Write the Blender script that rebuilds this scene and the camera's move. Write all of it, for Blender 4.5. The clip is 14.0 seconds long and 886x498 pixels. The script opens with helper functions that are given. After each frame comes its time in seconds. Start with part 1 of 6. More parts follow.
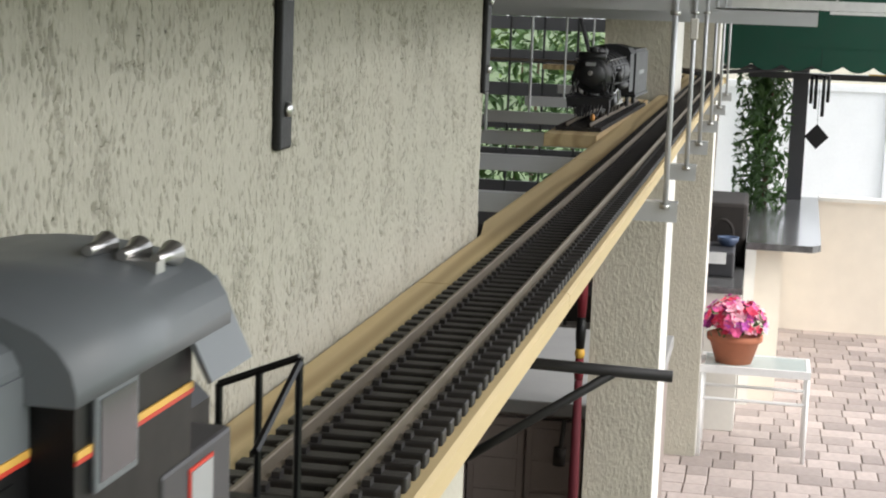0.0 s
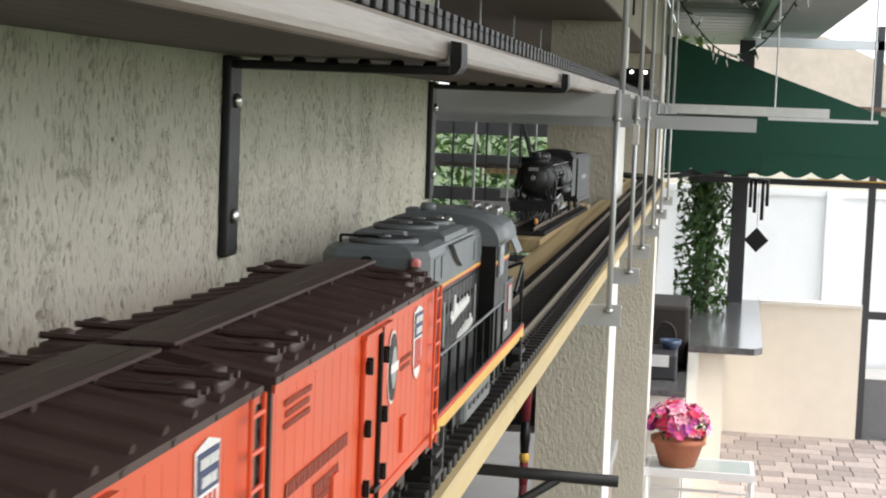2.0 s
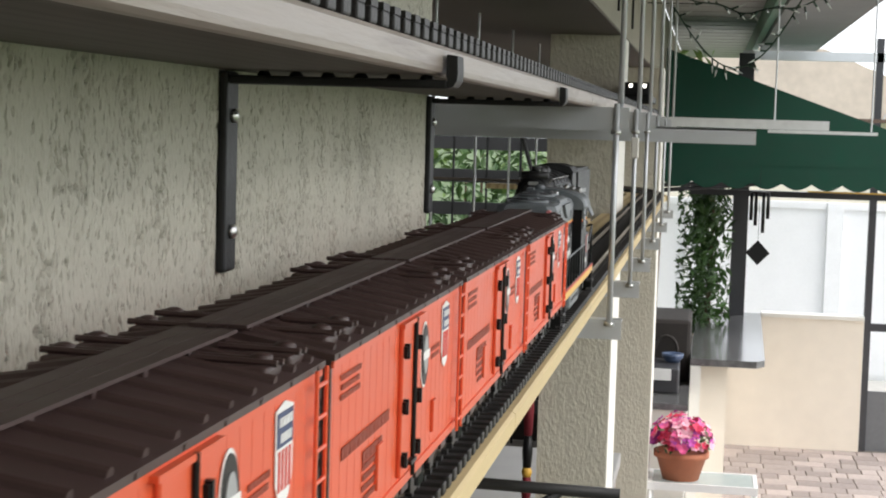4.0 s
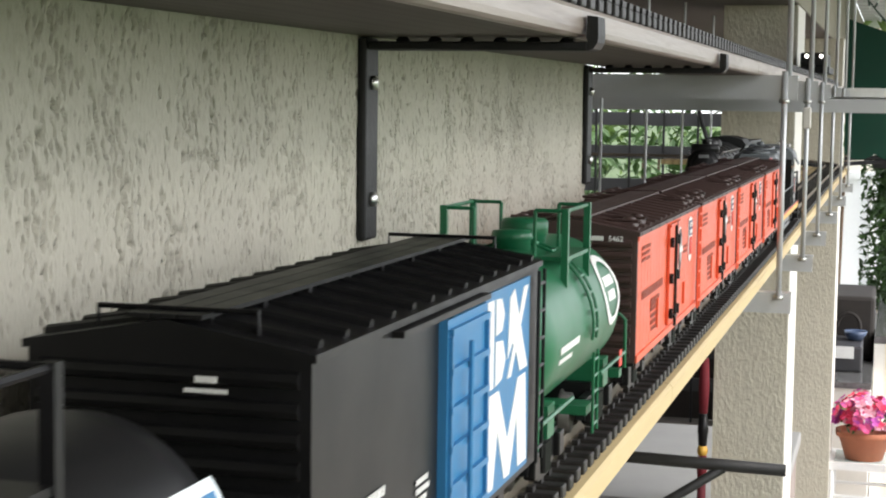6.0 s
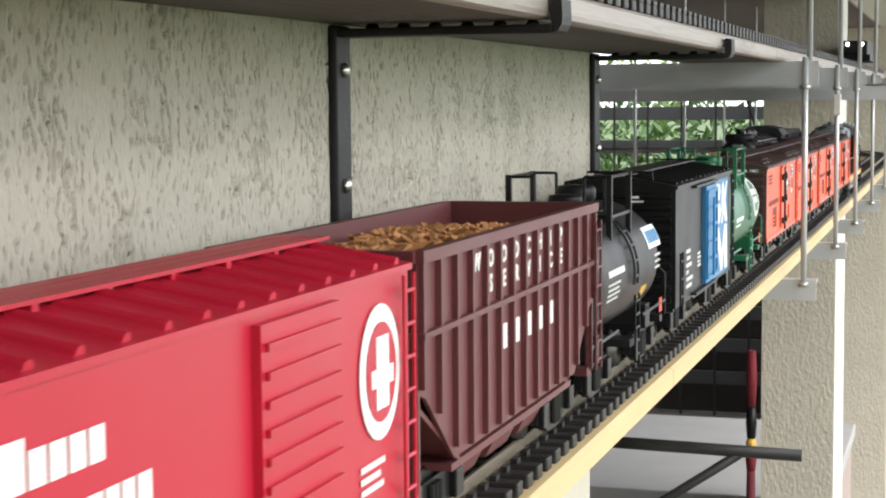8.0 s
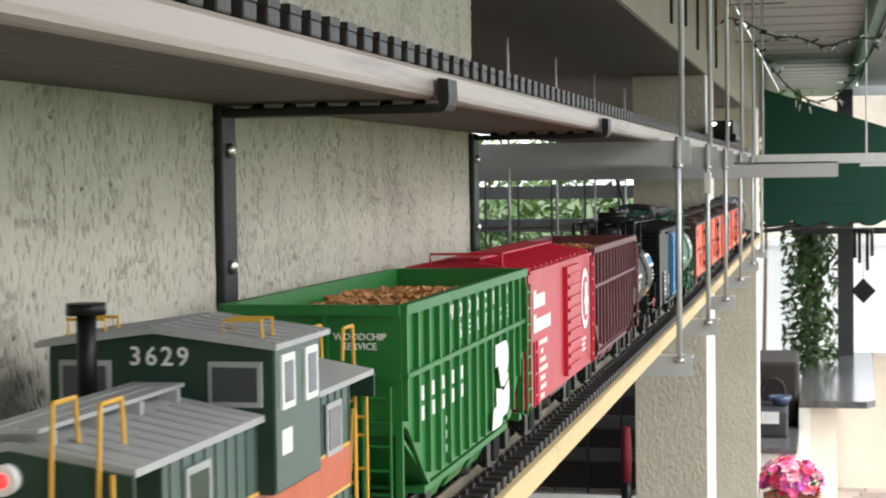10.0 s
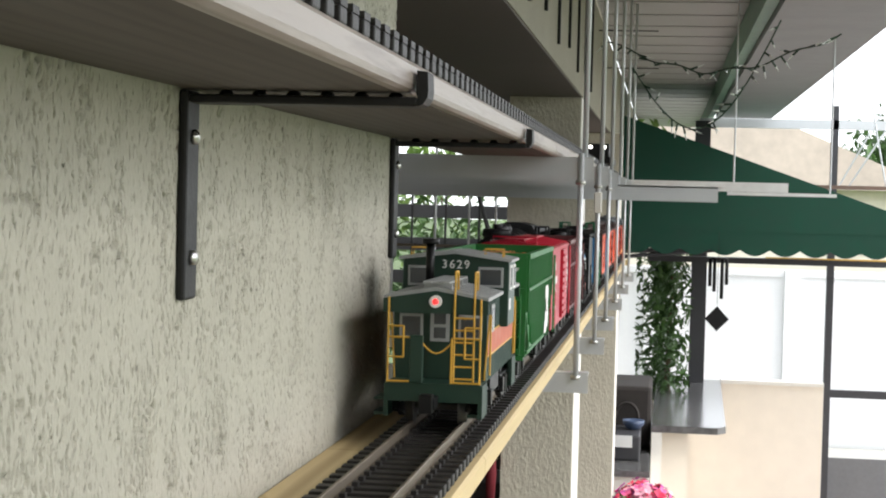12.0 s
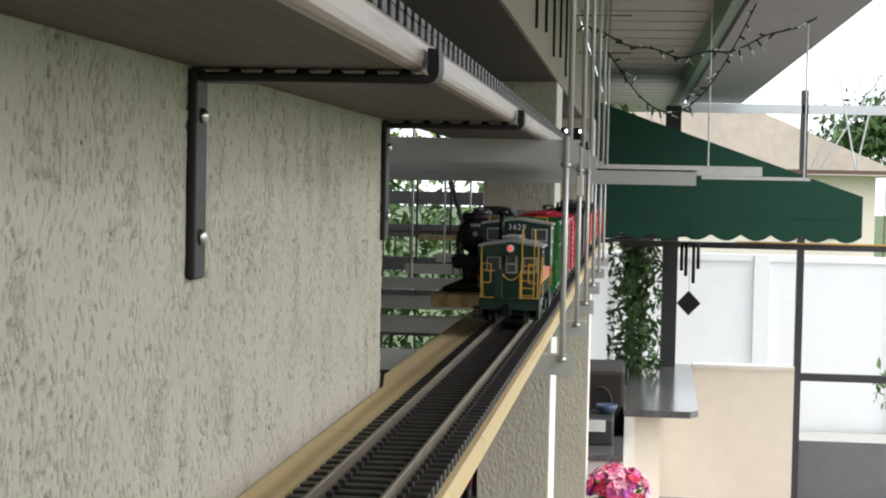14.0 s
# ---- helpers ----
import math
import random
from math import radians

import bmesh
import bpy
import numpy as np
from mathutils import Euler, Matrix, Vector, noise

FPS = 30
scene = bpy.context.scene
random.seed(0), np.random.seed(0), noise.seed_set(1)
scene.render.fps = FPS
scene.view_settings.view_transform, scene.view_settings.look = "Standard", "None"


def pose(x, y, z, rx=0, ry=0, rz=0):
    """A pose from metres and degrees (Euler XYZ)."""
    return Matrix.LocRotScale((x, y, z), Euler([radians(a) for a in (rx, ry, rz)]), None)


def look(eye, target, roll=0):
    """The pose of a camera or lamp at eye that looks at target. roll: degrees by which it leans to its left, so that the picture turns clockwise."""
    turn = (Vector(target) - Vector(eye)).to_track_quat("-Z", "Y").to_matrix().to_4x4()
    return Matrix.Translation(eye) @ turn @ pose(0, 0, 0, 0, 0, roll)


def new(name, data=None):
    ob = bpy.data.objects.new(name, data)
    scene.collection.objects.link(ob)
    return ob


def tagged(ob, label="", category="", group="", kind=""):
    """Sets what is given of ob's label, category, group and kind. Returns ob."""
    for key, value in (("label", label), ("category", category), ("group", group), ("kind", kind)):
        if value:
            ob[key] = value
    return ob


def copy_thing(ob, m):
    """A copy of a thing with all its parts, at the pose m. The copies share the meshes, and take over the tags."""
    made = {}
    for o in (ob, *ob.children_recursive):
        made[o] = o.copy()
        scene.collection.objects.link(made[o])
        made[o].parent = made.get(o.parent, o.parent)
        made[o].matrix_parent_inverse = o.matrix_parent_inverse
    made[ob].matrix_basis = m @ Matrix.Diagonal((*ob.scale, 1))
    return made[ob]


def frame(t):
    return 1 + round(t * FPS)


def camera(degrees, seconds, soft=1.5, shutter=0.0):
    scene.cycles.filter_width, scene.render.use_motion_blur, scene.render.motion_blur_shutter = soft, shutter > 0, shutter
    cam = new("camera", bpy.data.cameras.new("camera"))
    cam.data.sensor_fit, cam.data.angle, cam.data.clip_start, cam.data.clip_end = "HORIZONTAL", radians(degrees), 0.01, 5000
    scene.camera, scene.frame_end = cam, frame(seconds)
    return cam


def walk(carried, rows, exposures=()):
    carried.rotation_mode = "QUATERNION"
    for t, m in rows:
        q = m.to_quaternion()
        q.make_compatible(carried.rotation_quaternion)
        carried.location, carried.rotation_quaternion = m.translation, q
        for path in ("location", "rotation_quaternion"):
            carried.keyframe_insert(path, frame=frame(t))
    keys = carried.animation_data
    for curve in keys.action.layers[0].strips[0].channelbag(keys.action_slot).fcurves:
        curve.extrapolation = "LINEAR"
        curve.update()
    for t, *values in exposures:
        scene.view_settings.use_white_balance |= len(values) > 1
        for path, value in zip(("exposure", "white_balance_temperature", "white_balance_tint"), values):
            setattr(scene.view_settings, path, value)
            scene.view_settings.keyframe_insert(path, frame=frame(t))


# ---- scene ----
cam = camera(30.0, 14.0, soft=2.0, shutter=0.2)
PATH = [
    (0, pose(0.307, -0.224, 2.089, 81.44, -2.07, 11.13)),
    (0.5, pose(0.305, -0.221, 2.090, 82.36, -1.98, 10.12)),
    (1, pose(0.309, -0.220, 2.090, 83.39, -1.57, 9.29)),
    (1.5, pose(0.309, -0.223, 2.093, 84.27, -1.95, 9.03)),
    (2, pose(0.305, -0.225, 2.091, 85.09, -2.16, 9.15)),
    (4.5, pose(0.308, -0.225, 2.089, 85.76, -1.43, 9.40)),
    (5, pose(0.310, -0.227, 2.087, 85.91, -1.04, 11.58)),
    (5.5, pose(0.319, -0.213, 2.085, 85.25, -1.19, 14.44)),
    (6, pose(0.328, -0.205, 2.081, 84.78, -0.76, 15.33)),
    (6.5, pose(0.341, -0.210, 2.076, 84.63, 0.01, 16.42)),
    (7, pose(0.351, -0.199, 2.075, 84.49, 0.13, 17.07)),
    (9.5, pose(0.423, -0.198, 2.065, 86.60, 1.73, 16.46)),
    (10, pose(0.373, -0.197, 2.071, 87.52, 0.81, 12.87)),
    (10.5, pose(0.330, -0.189, 2.067, 88.63, -0.06, 10.19)),
    (11, pose(0.309, -0.187, 2.062, 88.85, -1.22, 9.13)),
    (11.5, pose(0.300, -0.188, 2.060, 88.43, -1.25, 8.26)),
    (12, pose(0.294, -0.186, 2.057, 88.20, -1.44, 7.67)),
    (12.5, pose(0.285, -0.184, 2.055, 87.78, -1.95, 7.39)),
    (13, pose(0.272, -0.193, 2.054, 87.47, -1.55, 6.87)),
    (13.5, pose(0.269, -0.194, 2.052, 87.42, -1.08, 6.76)),
    (14, pose(0.268, -0.188, 2.051, 87.77, -1.17, 6.54)),
]
walk(cam, PATH, [(0.0, 0.12), (1.0, 0.16), (2.0, 0.12), (4.5, 0.00), (5.0, 0.08), (5.5, 0.28), (6.0, 0.42), (6.5, 0.63), (7.0, 0.75), (9.5, 0.28), (10.0, 0.42), (10.5, 0.64), (11.0, 0.54), (11.5, 0.40), (12.0, 0.27), (13.0, 0.02), (14.0, -0.04)])

# world and sun: a bright overcast sky
SUN_EL, SUN_AZ = radians(44), radians(98)
world = bpy.data.worlds.new("sky")
scene.world = world
world.use_nodes = True
wn = world.node_tree.nodes
sky = wn.new("ShaderNodeTexSky")
sky.sky_type, sky.sun_disc, sky.sun_elevation, sky.sun_rotation = "NISHITA", False, SUN_EL, SUN_AZ
sky.dust_density, sky.air_density = 4.0, 1.0
whiten = wn.new("ShaderNodeMix")
whiten.data_type, whiten.inputs[0].default_value = "RGBA", 0.75
whiten.inputs[7].default_value = (9.0, 9.2, 9.6, 1)
world.node_tree.links.new(sky.outputs[0], whiten.inputs[6])
world.node_tree.links.new(whiten.outputs[2], wn["Background"].inputs[0])
wn["Background"].inputs[1].default_value = 0.25
sun = new("sun", bpy.data.lights.new("sun", "SUN"))
sun.data.energy, sun.data.angle, sun.data.color = 2.3, radians(40), (1.0, 0.98, 0.96)
sun.matrix_world = look((0, 0, 0), (-math.sin(SUN_AZ) * math.cos(SUN_EL), -math.cos(SUN_AZ) * math.cos(SUN_EL), -math.sin(SUN_EL)))


# ---- materials ----
def mat(name, color, rough=0.6, metal=0.0, vary=0.12, scale=40.0, bump=0.0, bump_scale=200.0, stretch=(1, 1, 1), dirt=0.0, dirt_color=(0.1, 0.09, 0.07), island=0.0, coat=0.0):
    """A surface with colour variation at two scales, fine relief and dirt."""
    m = bpy.data.materials.new(name)
    m.use_nodes = True
    nt = m.node_tree
    n, link = nt.nodes, nt.links.new
    b = n["Principled BSDF"]
    tc = n.new("ShaderNodeTexCoord")
    mp = n.new("ShaderNodeMapping")
    mp.inputs["Scale"].default_value = stretch
    link(tc.outputs["Object"], mp.inputs[0])
    t1, t2 = n.new("ShaderNodeTexNoise"), n.new("ShaderNodeTexNoise")
    t1.inputs["Scale"].default_value, t1.inputs["Detail"].default_value = scale, 6
    t2.inputs["Scale"].default_value, t2.inputs["Detail"].default_value = scale / 7, 3
    link(mp.outputs[0], t1.inputs[0])
    link(mp.outputs[0], t2.inputs[0])
    add = n.new("ShaderNodeMath")
    add.operation = "ADD"
    link(t1.outputs[0], add.inputs[0])
    link(t2.outputs[0], add.inputs[1])
    val = n.new("ShaderNodeMapRange")
    val.inputs[1].default_value, val.inputs[2].default_value = 0.6, 1.4
    val.inputs[3].default_value, val.inputs[4].default_value = 1 - vary, 1 + vary
    link(add.outputs[0], val.inputs[0])
    last = val.outputs[0]
    if island:
        info = n.new("ShaderNodeObjectInfo")
        r = n.new("ShaderNodeMapRange")
        r.inputs[3].default_value, r.inputs[4].default_value = 1 - island, 1 + island
        link(info.outputs["Random"], r.inputs[0])
        mul = n.new("ShaderNodeMath")
        mul.operation = "MULTIPLY"
        link(last, mul.inputs[0])
        link(r.outputs[0], mul.inputs[1])
        last = mul.outputs[0]
    hsv = n.new("ShaderNodeHueSaturation")
    hsv.inputs["Color"].default_value = (*color, 1)
    link(last, hsv.inputs["Value"])
    out = hsv.outputs[0]
    if dirt:
        mix = n.new("ShaderNodeMix")
        mix.data_type = "RGBA"
        mix.inputs[7].default_value = (*dirt_color, 1)
        ramp = n.new("ShaderNodeMapRange")
        ramp.inputs[1].default_value, ramp.inputs[2].default_value = 0.5, 0.75
        ramp.inputs[4].default_value = dirt
        link(t2.outputs[0], ramp.inputs[0])
        link(ramp.outputs[0], mix.inputs[0])
        link(out, mix.inputs[6])
        out = mix.outputs[2]
    link(out, b.inputs["Base Color"])
    b.inputs["Metallic"].default_value = metal
    b.inputs["Coat Weight"].default_value = coat
    rr = n.new("ShaderNodeMapRange")
    rr.inputs[3].default_value, rr.inputs[4].default_value = max(0, rough - 0.1), min(1, rough + 0.1)
    link(t1.outputs[0], rr.inputs[0])
    link(rr.outputs[0], b.inputs["Roughness"])
    if bump:
        t3 = n.new("ShaderNodeTexNoise")
        t3.inputs["Scale"].default_value, t3.inputs["Detail"].default_value = bump_scale, 5
        link(mp.outputs[0], t3.inputs[0])
        bp = n.new("ShaderNodeBump")
        bp.inputs["Strength"].default_value, bp.inputs["Distance"].default_value = 0.8, bump
        link(t3.outputs[0], bp.inputs["Height"])
        link(bp.outputs[0], b.inputs["Normal"])
    return m


def glow(name, color, strength):
    m = mat(name, color)
    b = m.node_tree.nodes["Principled BSDF"]
    b.inputs["Emission Color"].default_value, b.inputs["Emission Strength"].default_value = (*color, 1), strength
    return m


def wood(name, light, dark, rough=0.65, ring=55.0, along=(1, 0.06, 1)):
    m = mat(name, light, rough, bump=0.0008, bump_scale=120, stretch=along)
    nt = m.node_tree
    n, link = nt.nodes, nt.links.new
    b = n["Principled BSDF"]
    old = b.inputs["Base Color"].links[0].from_socket
    tc, mp, wv = n.new("ShaderNodeTexCoord"), n.new("ShaderNodeMapping"), n.new("ShaderNodeTexWave")
    mp.inputs["Scale"].default_value = along
    link(tc.outputs["Object"], mp.inputs[0])
    link(mp.outputs[0], wv.inputs[0])
    wv.wave_type = "BANDS"
    wv.bands_direction = "X"
    wv.inputs["Scale"].default_value, wv.inputs["Distortion"].default_value, wv.inputs["Detail"].default_value = ring, 6.0, 3
    wv.inputs["Detail Scale"].default_value = 1.2
    f = n.new("ShaderNodeMapRange")
    f.inputs[1].default_value, f.inputs[2].default_value, f.inputs[4].default_value = 0.45, 1.0, 0.55
    link(wv.outputs[0], f.inputs[0])
    mix = n.new("ShaderNodeMix")
    mix.data_type = "RGBA"
    mix.inputs[7].default_value = (*dark, 1)
    link(f.outputs[0], mix.inputs[0])
    link(old, mix.inputs[6])
    link(mix.outputs[2], b.inputs["Base Color"])
    return m


STUCCO = mat("stucco", (0.475, 0.458, 0.382), 0.9, vary=0.06, scale=30, bump=0.0015, bump_scale=260, stretch=(1, 1, 0.45), dirt=0.15, dirt_color=(0.38, 0.35, 0.28))
STUCCO_FAR = mat("stucco_pillar", (0.55, 0.52, 0.42), 0.9, vary=0.08, scale=30, bump=0.006, bump_scale=110, stretch=(1, 1, 0.6))
# Same stucco as the pillars, with the beam's shade put into its colour.
STUCCO_BEAM_SHADED = mat("stucco_beam_shaded", (0.34, 0.32, 0.26), 0.9, vary=0.08, scale=30, bump=0.004, bump_scale=110, stretch=(1, 1, 0.6))
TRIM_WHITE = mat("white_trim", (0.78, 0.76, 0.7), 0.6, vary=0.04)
# White boards greyed, so the colour carries the shade under the eave.
SOFFIT = mat("soffit_white_shaded", (0.36, 0.365, 0.35), 0.6, vary=0.05, scale=6)
# Near-black: the porch's shade is put into this colour, beam underside included.
CEIL = mat("porch_shade", (0.12, 0.10, 0.09), 0.8, vary=0.1, scale=8)
PINE = wood("treated_pine", (0.56, 0.44, 0.235), (0.24, 0.15, 0.065), ring=9)
# Weathered wood, darkened further to put the underside's shade into its colour.
GREYWOOD = wood("weathered_board_shaded", (0.082, 0.066, 0.054), (0.050, 0.038, 0.030), 0.65, ring=22)
EDGE_PAINT = wood("worn_painted_edge", (0.35, 0.305, 0.272), (0.16, 0.112, 0.085), 0.38, ring=26, along=(1, 0.16, 2.2))
TIE = mat("tie_plastic", (0.018, 0.016, 0.015), 0.5, vary=0.2, scale=90, bump=0.0006, bump_scale=400, island=0.2)
RAIL = mat("rail_brass", (0.23, 0.195, 0.15), 0.5, 0.8, vary=0.15, scale=60)
IRON = mat("black_iron", (0.018, 0.018, 0.018), 0.5, vary=0.3, scale=60, bump=0.0004, bump_scale=300)
BOLT = mat("zinc_bolt", (0.62, 0.62, 0.6), 0.3, 0.9)
ALU = mat("aluminium", (0.60, 0.62, 0.635), 0.42, 0.35, vary=0.06, scale=20)
ALU_DARK = mat("bronze_aluminium", (0.05, 0.05, 0.055), 0.5, 0.2)
PAVER = mat("paver", (0.42, 0.355, 0.325), 0.9, vary=0.18, scale=35, bump=0.003, bump_scale=180, island=0.26, dirt=0.5, dirt_color=(0.26, 0.22, 0.2))
SAND = mat("joint_sand", (0.14, 0.12, 0.10), 0.95, vary=0.2, scale=60)
CREAM = mat("cream_wall", (0.82, 0.75, 0.64), 0.85, vary=0.05, scale=10, bump=0.001)
VINYL = mat("white_vinyl", (0.85, 0.86, 0.87), 0.5, vary=0.03)
GRANITE = mat("granite", (0.12, 0.12, 0.12), 0.16, vary=0.6, scale=220)
STEEL = mat("stainless", (0.55, 0.54, 0.52), 0.3, 0.9, vary=0.08)
DARK = mat("dark_interior", (0.03, 0.025, 0.022), 0.8, vary=0.3)
CANVAS = mat("green_canvas", (0.004, 0.050, 0.029), 0.85, vary=0.15, scale=12, bump=0.001, bump_scale=500)
LEAF = mat("leaf", (0.050, 0.112, 0.024), 0.5, vary=0.5, scale=14)
LEAF2 = mat("pale_leaf", (0.16, 0.26, 0.06), 0.5, vary=0.5, scale=9)
TERRA = mat("terracotta", (0.42, 0.15, 0.08), 0.8, vary=0.12)
PINK = [mat("petal_pink", (0.75, 0.10, 0.28), 0.6, vary=0.2), mat("petal_pale", (0.85, 0.42, 0.52), 0.6, vary=0.2), mat("petal_red", (0.6, 0.02, 0.08), 0.6, vary=0.2), mat("petal_violet", (0.45, 0.06, 0.35), 0.6, vary=0.2)]
WHITE_METAL = mat("white_enamel", (0.82, 0.82, 0.80), 0.35, vary=0.04)
GLASS_TOP = mat("frosted_glass_top", (0.5, 0.58, 0.56), 0.15, vary=0.05)
TAUPE = mat("taupe_resin", (0.26, 0.215, 0.19), 0.6, vary=0.06)
GREY_RESIN = mat("grey_resin", (0.30, 0.30, 0.29), 0.6, vary=0.08)
GRASS = mat("grass", (0.07, 0.11, 0.035), 0.9, vary=0.4, scale=3)
ROOF = mat("shingle", (0.58, 0.49, 0.42), 0.9, vary=0.15, scale=6)
ENGINE = mat("engine_black", (0.022, 0.022, 0.023), 0.42, vary=0.35, scale=70, bump=0.0005, bump_scale=300)
PLASTIC_BLACK = mat("model_black", (0.008, 0.008, 0.0085), 0.4, vary=0.2, scale=50)
LOCO_GREY = mat("model_grey", (0.145, 0.16, 0.17), 0.42, vary=0.08, scale=40)
LOCO_DARK = mat("model_dark_grey", (0.060, 0.058, 0.062), 0.5, vary=0.12, scale=40)
ORANGE = mat("reefer_orange", (0.72, 0.105, 0.036), 0.42, vary=0.06, scale=30)
BROWN_ROOF = mat("roof_brown", (0.060, 0.034, 0.030), 0.5, vary=0.2, scale=40)
GREEN_TANK = mat("tank_green", (0.012, 0.135, 0.058), 0.38, vary=0.06, scale=20)
GREEN_HOP = mat("hopper_green", (0.015, 0.155, 0.030), 0.45, vary=0.06, scale=20)
TANK_BLACK = mat("tank_black", (0.012, 0.012, 0.013), 0.42, vary=0.12, scale=20)
OXIDE = mat("oxide_red", (0.21, 0.045, 0.042), 0.5, vary=0.08, scale=20)
OXIDE_DARK = mat("dark_oxide", (0.12, 0.032, 0.034), 0.5, vary=0.08, scale=20)
RED = mat("boxcar_red", (0.47, 0.012, 0.036), 0.4, vary=0.06, scale=20)
BLUE = mat("door_blue", (0.03, 0.19, 0.40), 0.45, vary=0.06, scale=20)
CAB_GREEN = mat("caboose_green", (0.009, 0.036, 0.022), 0.55, vary=0.1, scale=30)
CAB_SIDE = mat("caboose_side_green", (0.080, 0.122, 0.106), 0.5, vary=0.1, scale=30)
YELLOW = mat("rail_yellow", (0.62, 0.36, 0.05), 0.5, vary=0.1)
STRIPE_Y = mat("stripe_yellow", (0.74, 0.44, 0.09), 0.5)
STRIPE_R = mat("stripe_red", (0.60, 0.05, 0.03), 0.5)
LETTER = mat("letter_white", (0.80, 0.80, 0.78), 0.5, vary=0.05)
FADED = mat("faded_black_ink", (0.30, 0.055, 0.028), 0.6, vary=0.25, scale=200)
CHIP = mat("wood_chip", (0.50, 0.24, 0.09), 0.8, vary=0.5, scale=70)
WINDOW = mat("dark_window", (0.05, 0.055, 0.06), 0.1)
WHEEL = mat("wheel_steel", (0.10, 0.095, 0.09), 0.45, 0.6, vary=0.15)
SILVER = mat("silver_roof", (0.36, 0.37, 0.37), 0.5, vary=0.12, scale=60)
for m in (PLASTIC_BLACK, TANK_BLACK, IRON):
    m.node_tree.nodes["Principled BSDF"].inputs["Specular IOR Level"].default_value = 0.25
UMB_RED = mat("umbrella_red", (0.15, 0.008, 0.016), 0.8)
LAMP_RED = glow("marker_red", (1.0, 0.03, 0.03), 1.4)
LAMP_WHITE = glow("lamp_white", (1.0, 0.95, 0.85), 6.0)


# ---- mesh helpers ----
def box(bm, x0, y0, z0, x1, y1, z1, bev=0.0):
    v = [bm.verts.new(p) for p in ((x0, y0, z0), (x1, y0, z0), (x1, y1, z0), (x0, y1, z0), (x0, y0, z1), (x1, y0, z1), (x1, y1, z1), (x0, y1, z1))]
    fs = [bm.faces.new([v[i] for i in f]) for f in ((0, 3, 2, 1), (4, 5, 6, 7), (0, 1, 5, 4), (1, 2, 6, 5), (2, 3, 7, 6), (3, 0, 4, 7))]
    if bev:
        es = {e for f in fs for e in f.edges}
        bmesh.ops.bevel(bm, geom=list(es), offset=bev, segments=2, affect="EDGES", profile=0.5)
    return bm


def rod(bm, a, b, r, n=8, r2=None):
    a, b = Vector(a), Vector(b)
    q = (b - a).to_track_quat("Z", "Y")
    ra, rb = r, r if r2 is None else r2
    rings = []
    for p, rad in ((a, ra), (b, rb)):
        rings.append([bm.verts.new(p + q @ Vector((rad * math.cos(i * math.tau / n), rad * math.sin(i * math.tau / n), 0))) for i in range(n)])
    for i in range(n):
        f = bm.faces.new((rings[0][i], rings[0][(i + 1) % n], rings[1][(i + 1) % n], rings[1][i]))
        f.smooth = n > 8
    bm.faces.new(rings[0][::-1])
    bm.faces.new(rings[1])
    return bm


def tube(pts, r, n=6):
    """A round bar bent along a line of points."""
    bm = bmesh.new()
    pts = [Vector(p) for p in pts]
    last = None
    for i, p in enumerate(pts):
        d = pts[min(i + 1, len(pts) - 1)] - pts[max(i - 1, 0)]
        q = d.to_track_quat("Z", "Y")
        ring = [bm.verts.new(p + q @ Vector((r * math.cos(k * math.tau / n), r * math.sin(k * math.tau / n), 0))) for k in range(n)]
        if last:
            off = min(range(n), key=lambda o: (ring[o].co - last[0].co).length)
            ring = ring[off:] + ring[:off]
            for k in range(n):
                bm.faces.new((last[k], last[(k + 1) % n], ring[(k + 1) % n], ring[k]))
        else:
            bm.faces.new(ring[::-1])
        last = ring
    bm.faces.new(last)
    return bm


def lathe(bm, profile, n=20, axis="z", centre=(0, 0, 0)):
    """Profile of (radius, height) turned round an axis."""
    rings = []
    for r, h in profile:
        ring = []
        for i in range(n):
            c, s = r * math.cos(i * math.tau / n), r * math.sin(i * math.tau / n)
            p = {"z": (c, s, h), "y": (s, h, c), "x": (h, c, s)}[axis]
            ring.append(bm.verts.new(Vector(p) + Vector(centre)))
        rings.append(ring)
    for a, b in zip(rings, rings[1:]):
        for i in range(n):
            f = bm.faces.new((a[i], a[(i + 1) % n], b[(i + 1) % n], b[i]))
            f.smooth = True
    bm.faces.new(rings[0][::-1])
    bm.faces.new(rings[-1])
    return bm


def extrude_y(bm, pts, y0, y1, smooth=False):
    """A closed outline of (x, z) drawn from y0 to y1."""
    a, b = [bm.verts.new((x, y0, z)) for x, z in pts], [bm.verts.new((x, y1, z)) for x, z in pts]
    k = len(pts)
    for i in range(k):
        f = bm.faces.new((a[i], a[(i + 1) % k], b[(i + 1) % k], b[i]))
        f.smooth = smooth
    bm.faces.new(a[::-1])
    bm.faces.new(b)
    return bm


def extrude_x(pts, x0, x1):
    """A closed outline of (y, z) drawn from x0 to x1."""
    bm = bmesh.new()
    a, b = [bm.verts.new((x0, y, z)) for y, z in pts], [bm.verts.new((x1, y, z)) for y, z in pts]
    k = len(pts)
    for i in range(k):
        bm.faces.new((a[i], a[(i + 1) % k], b[(i + 1) % k], b[i]))
    bm.faces.new(a[::-1])
    bm.faces.new(b)
    return bm


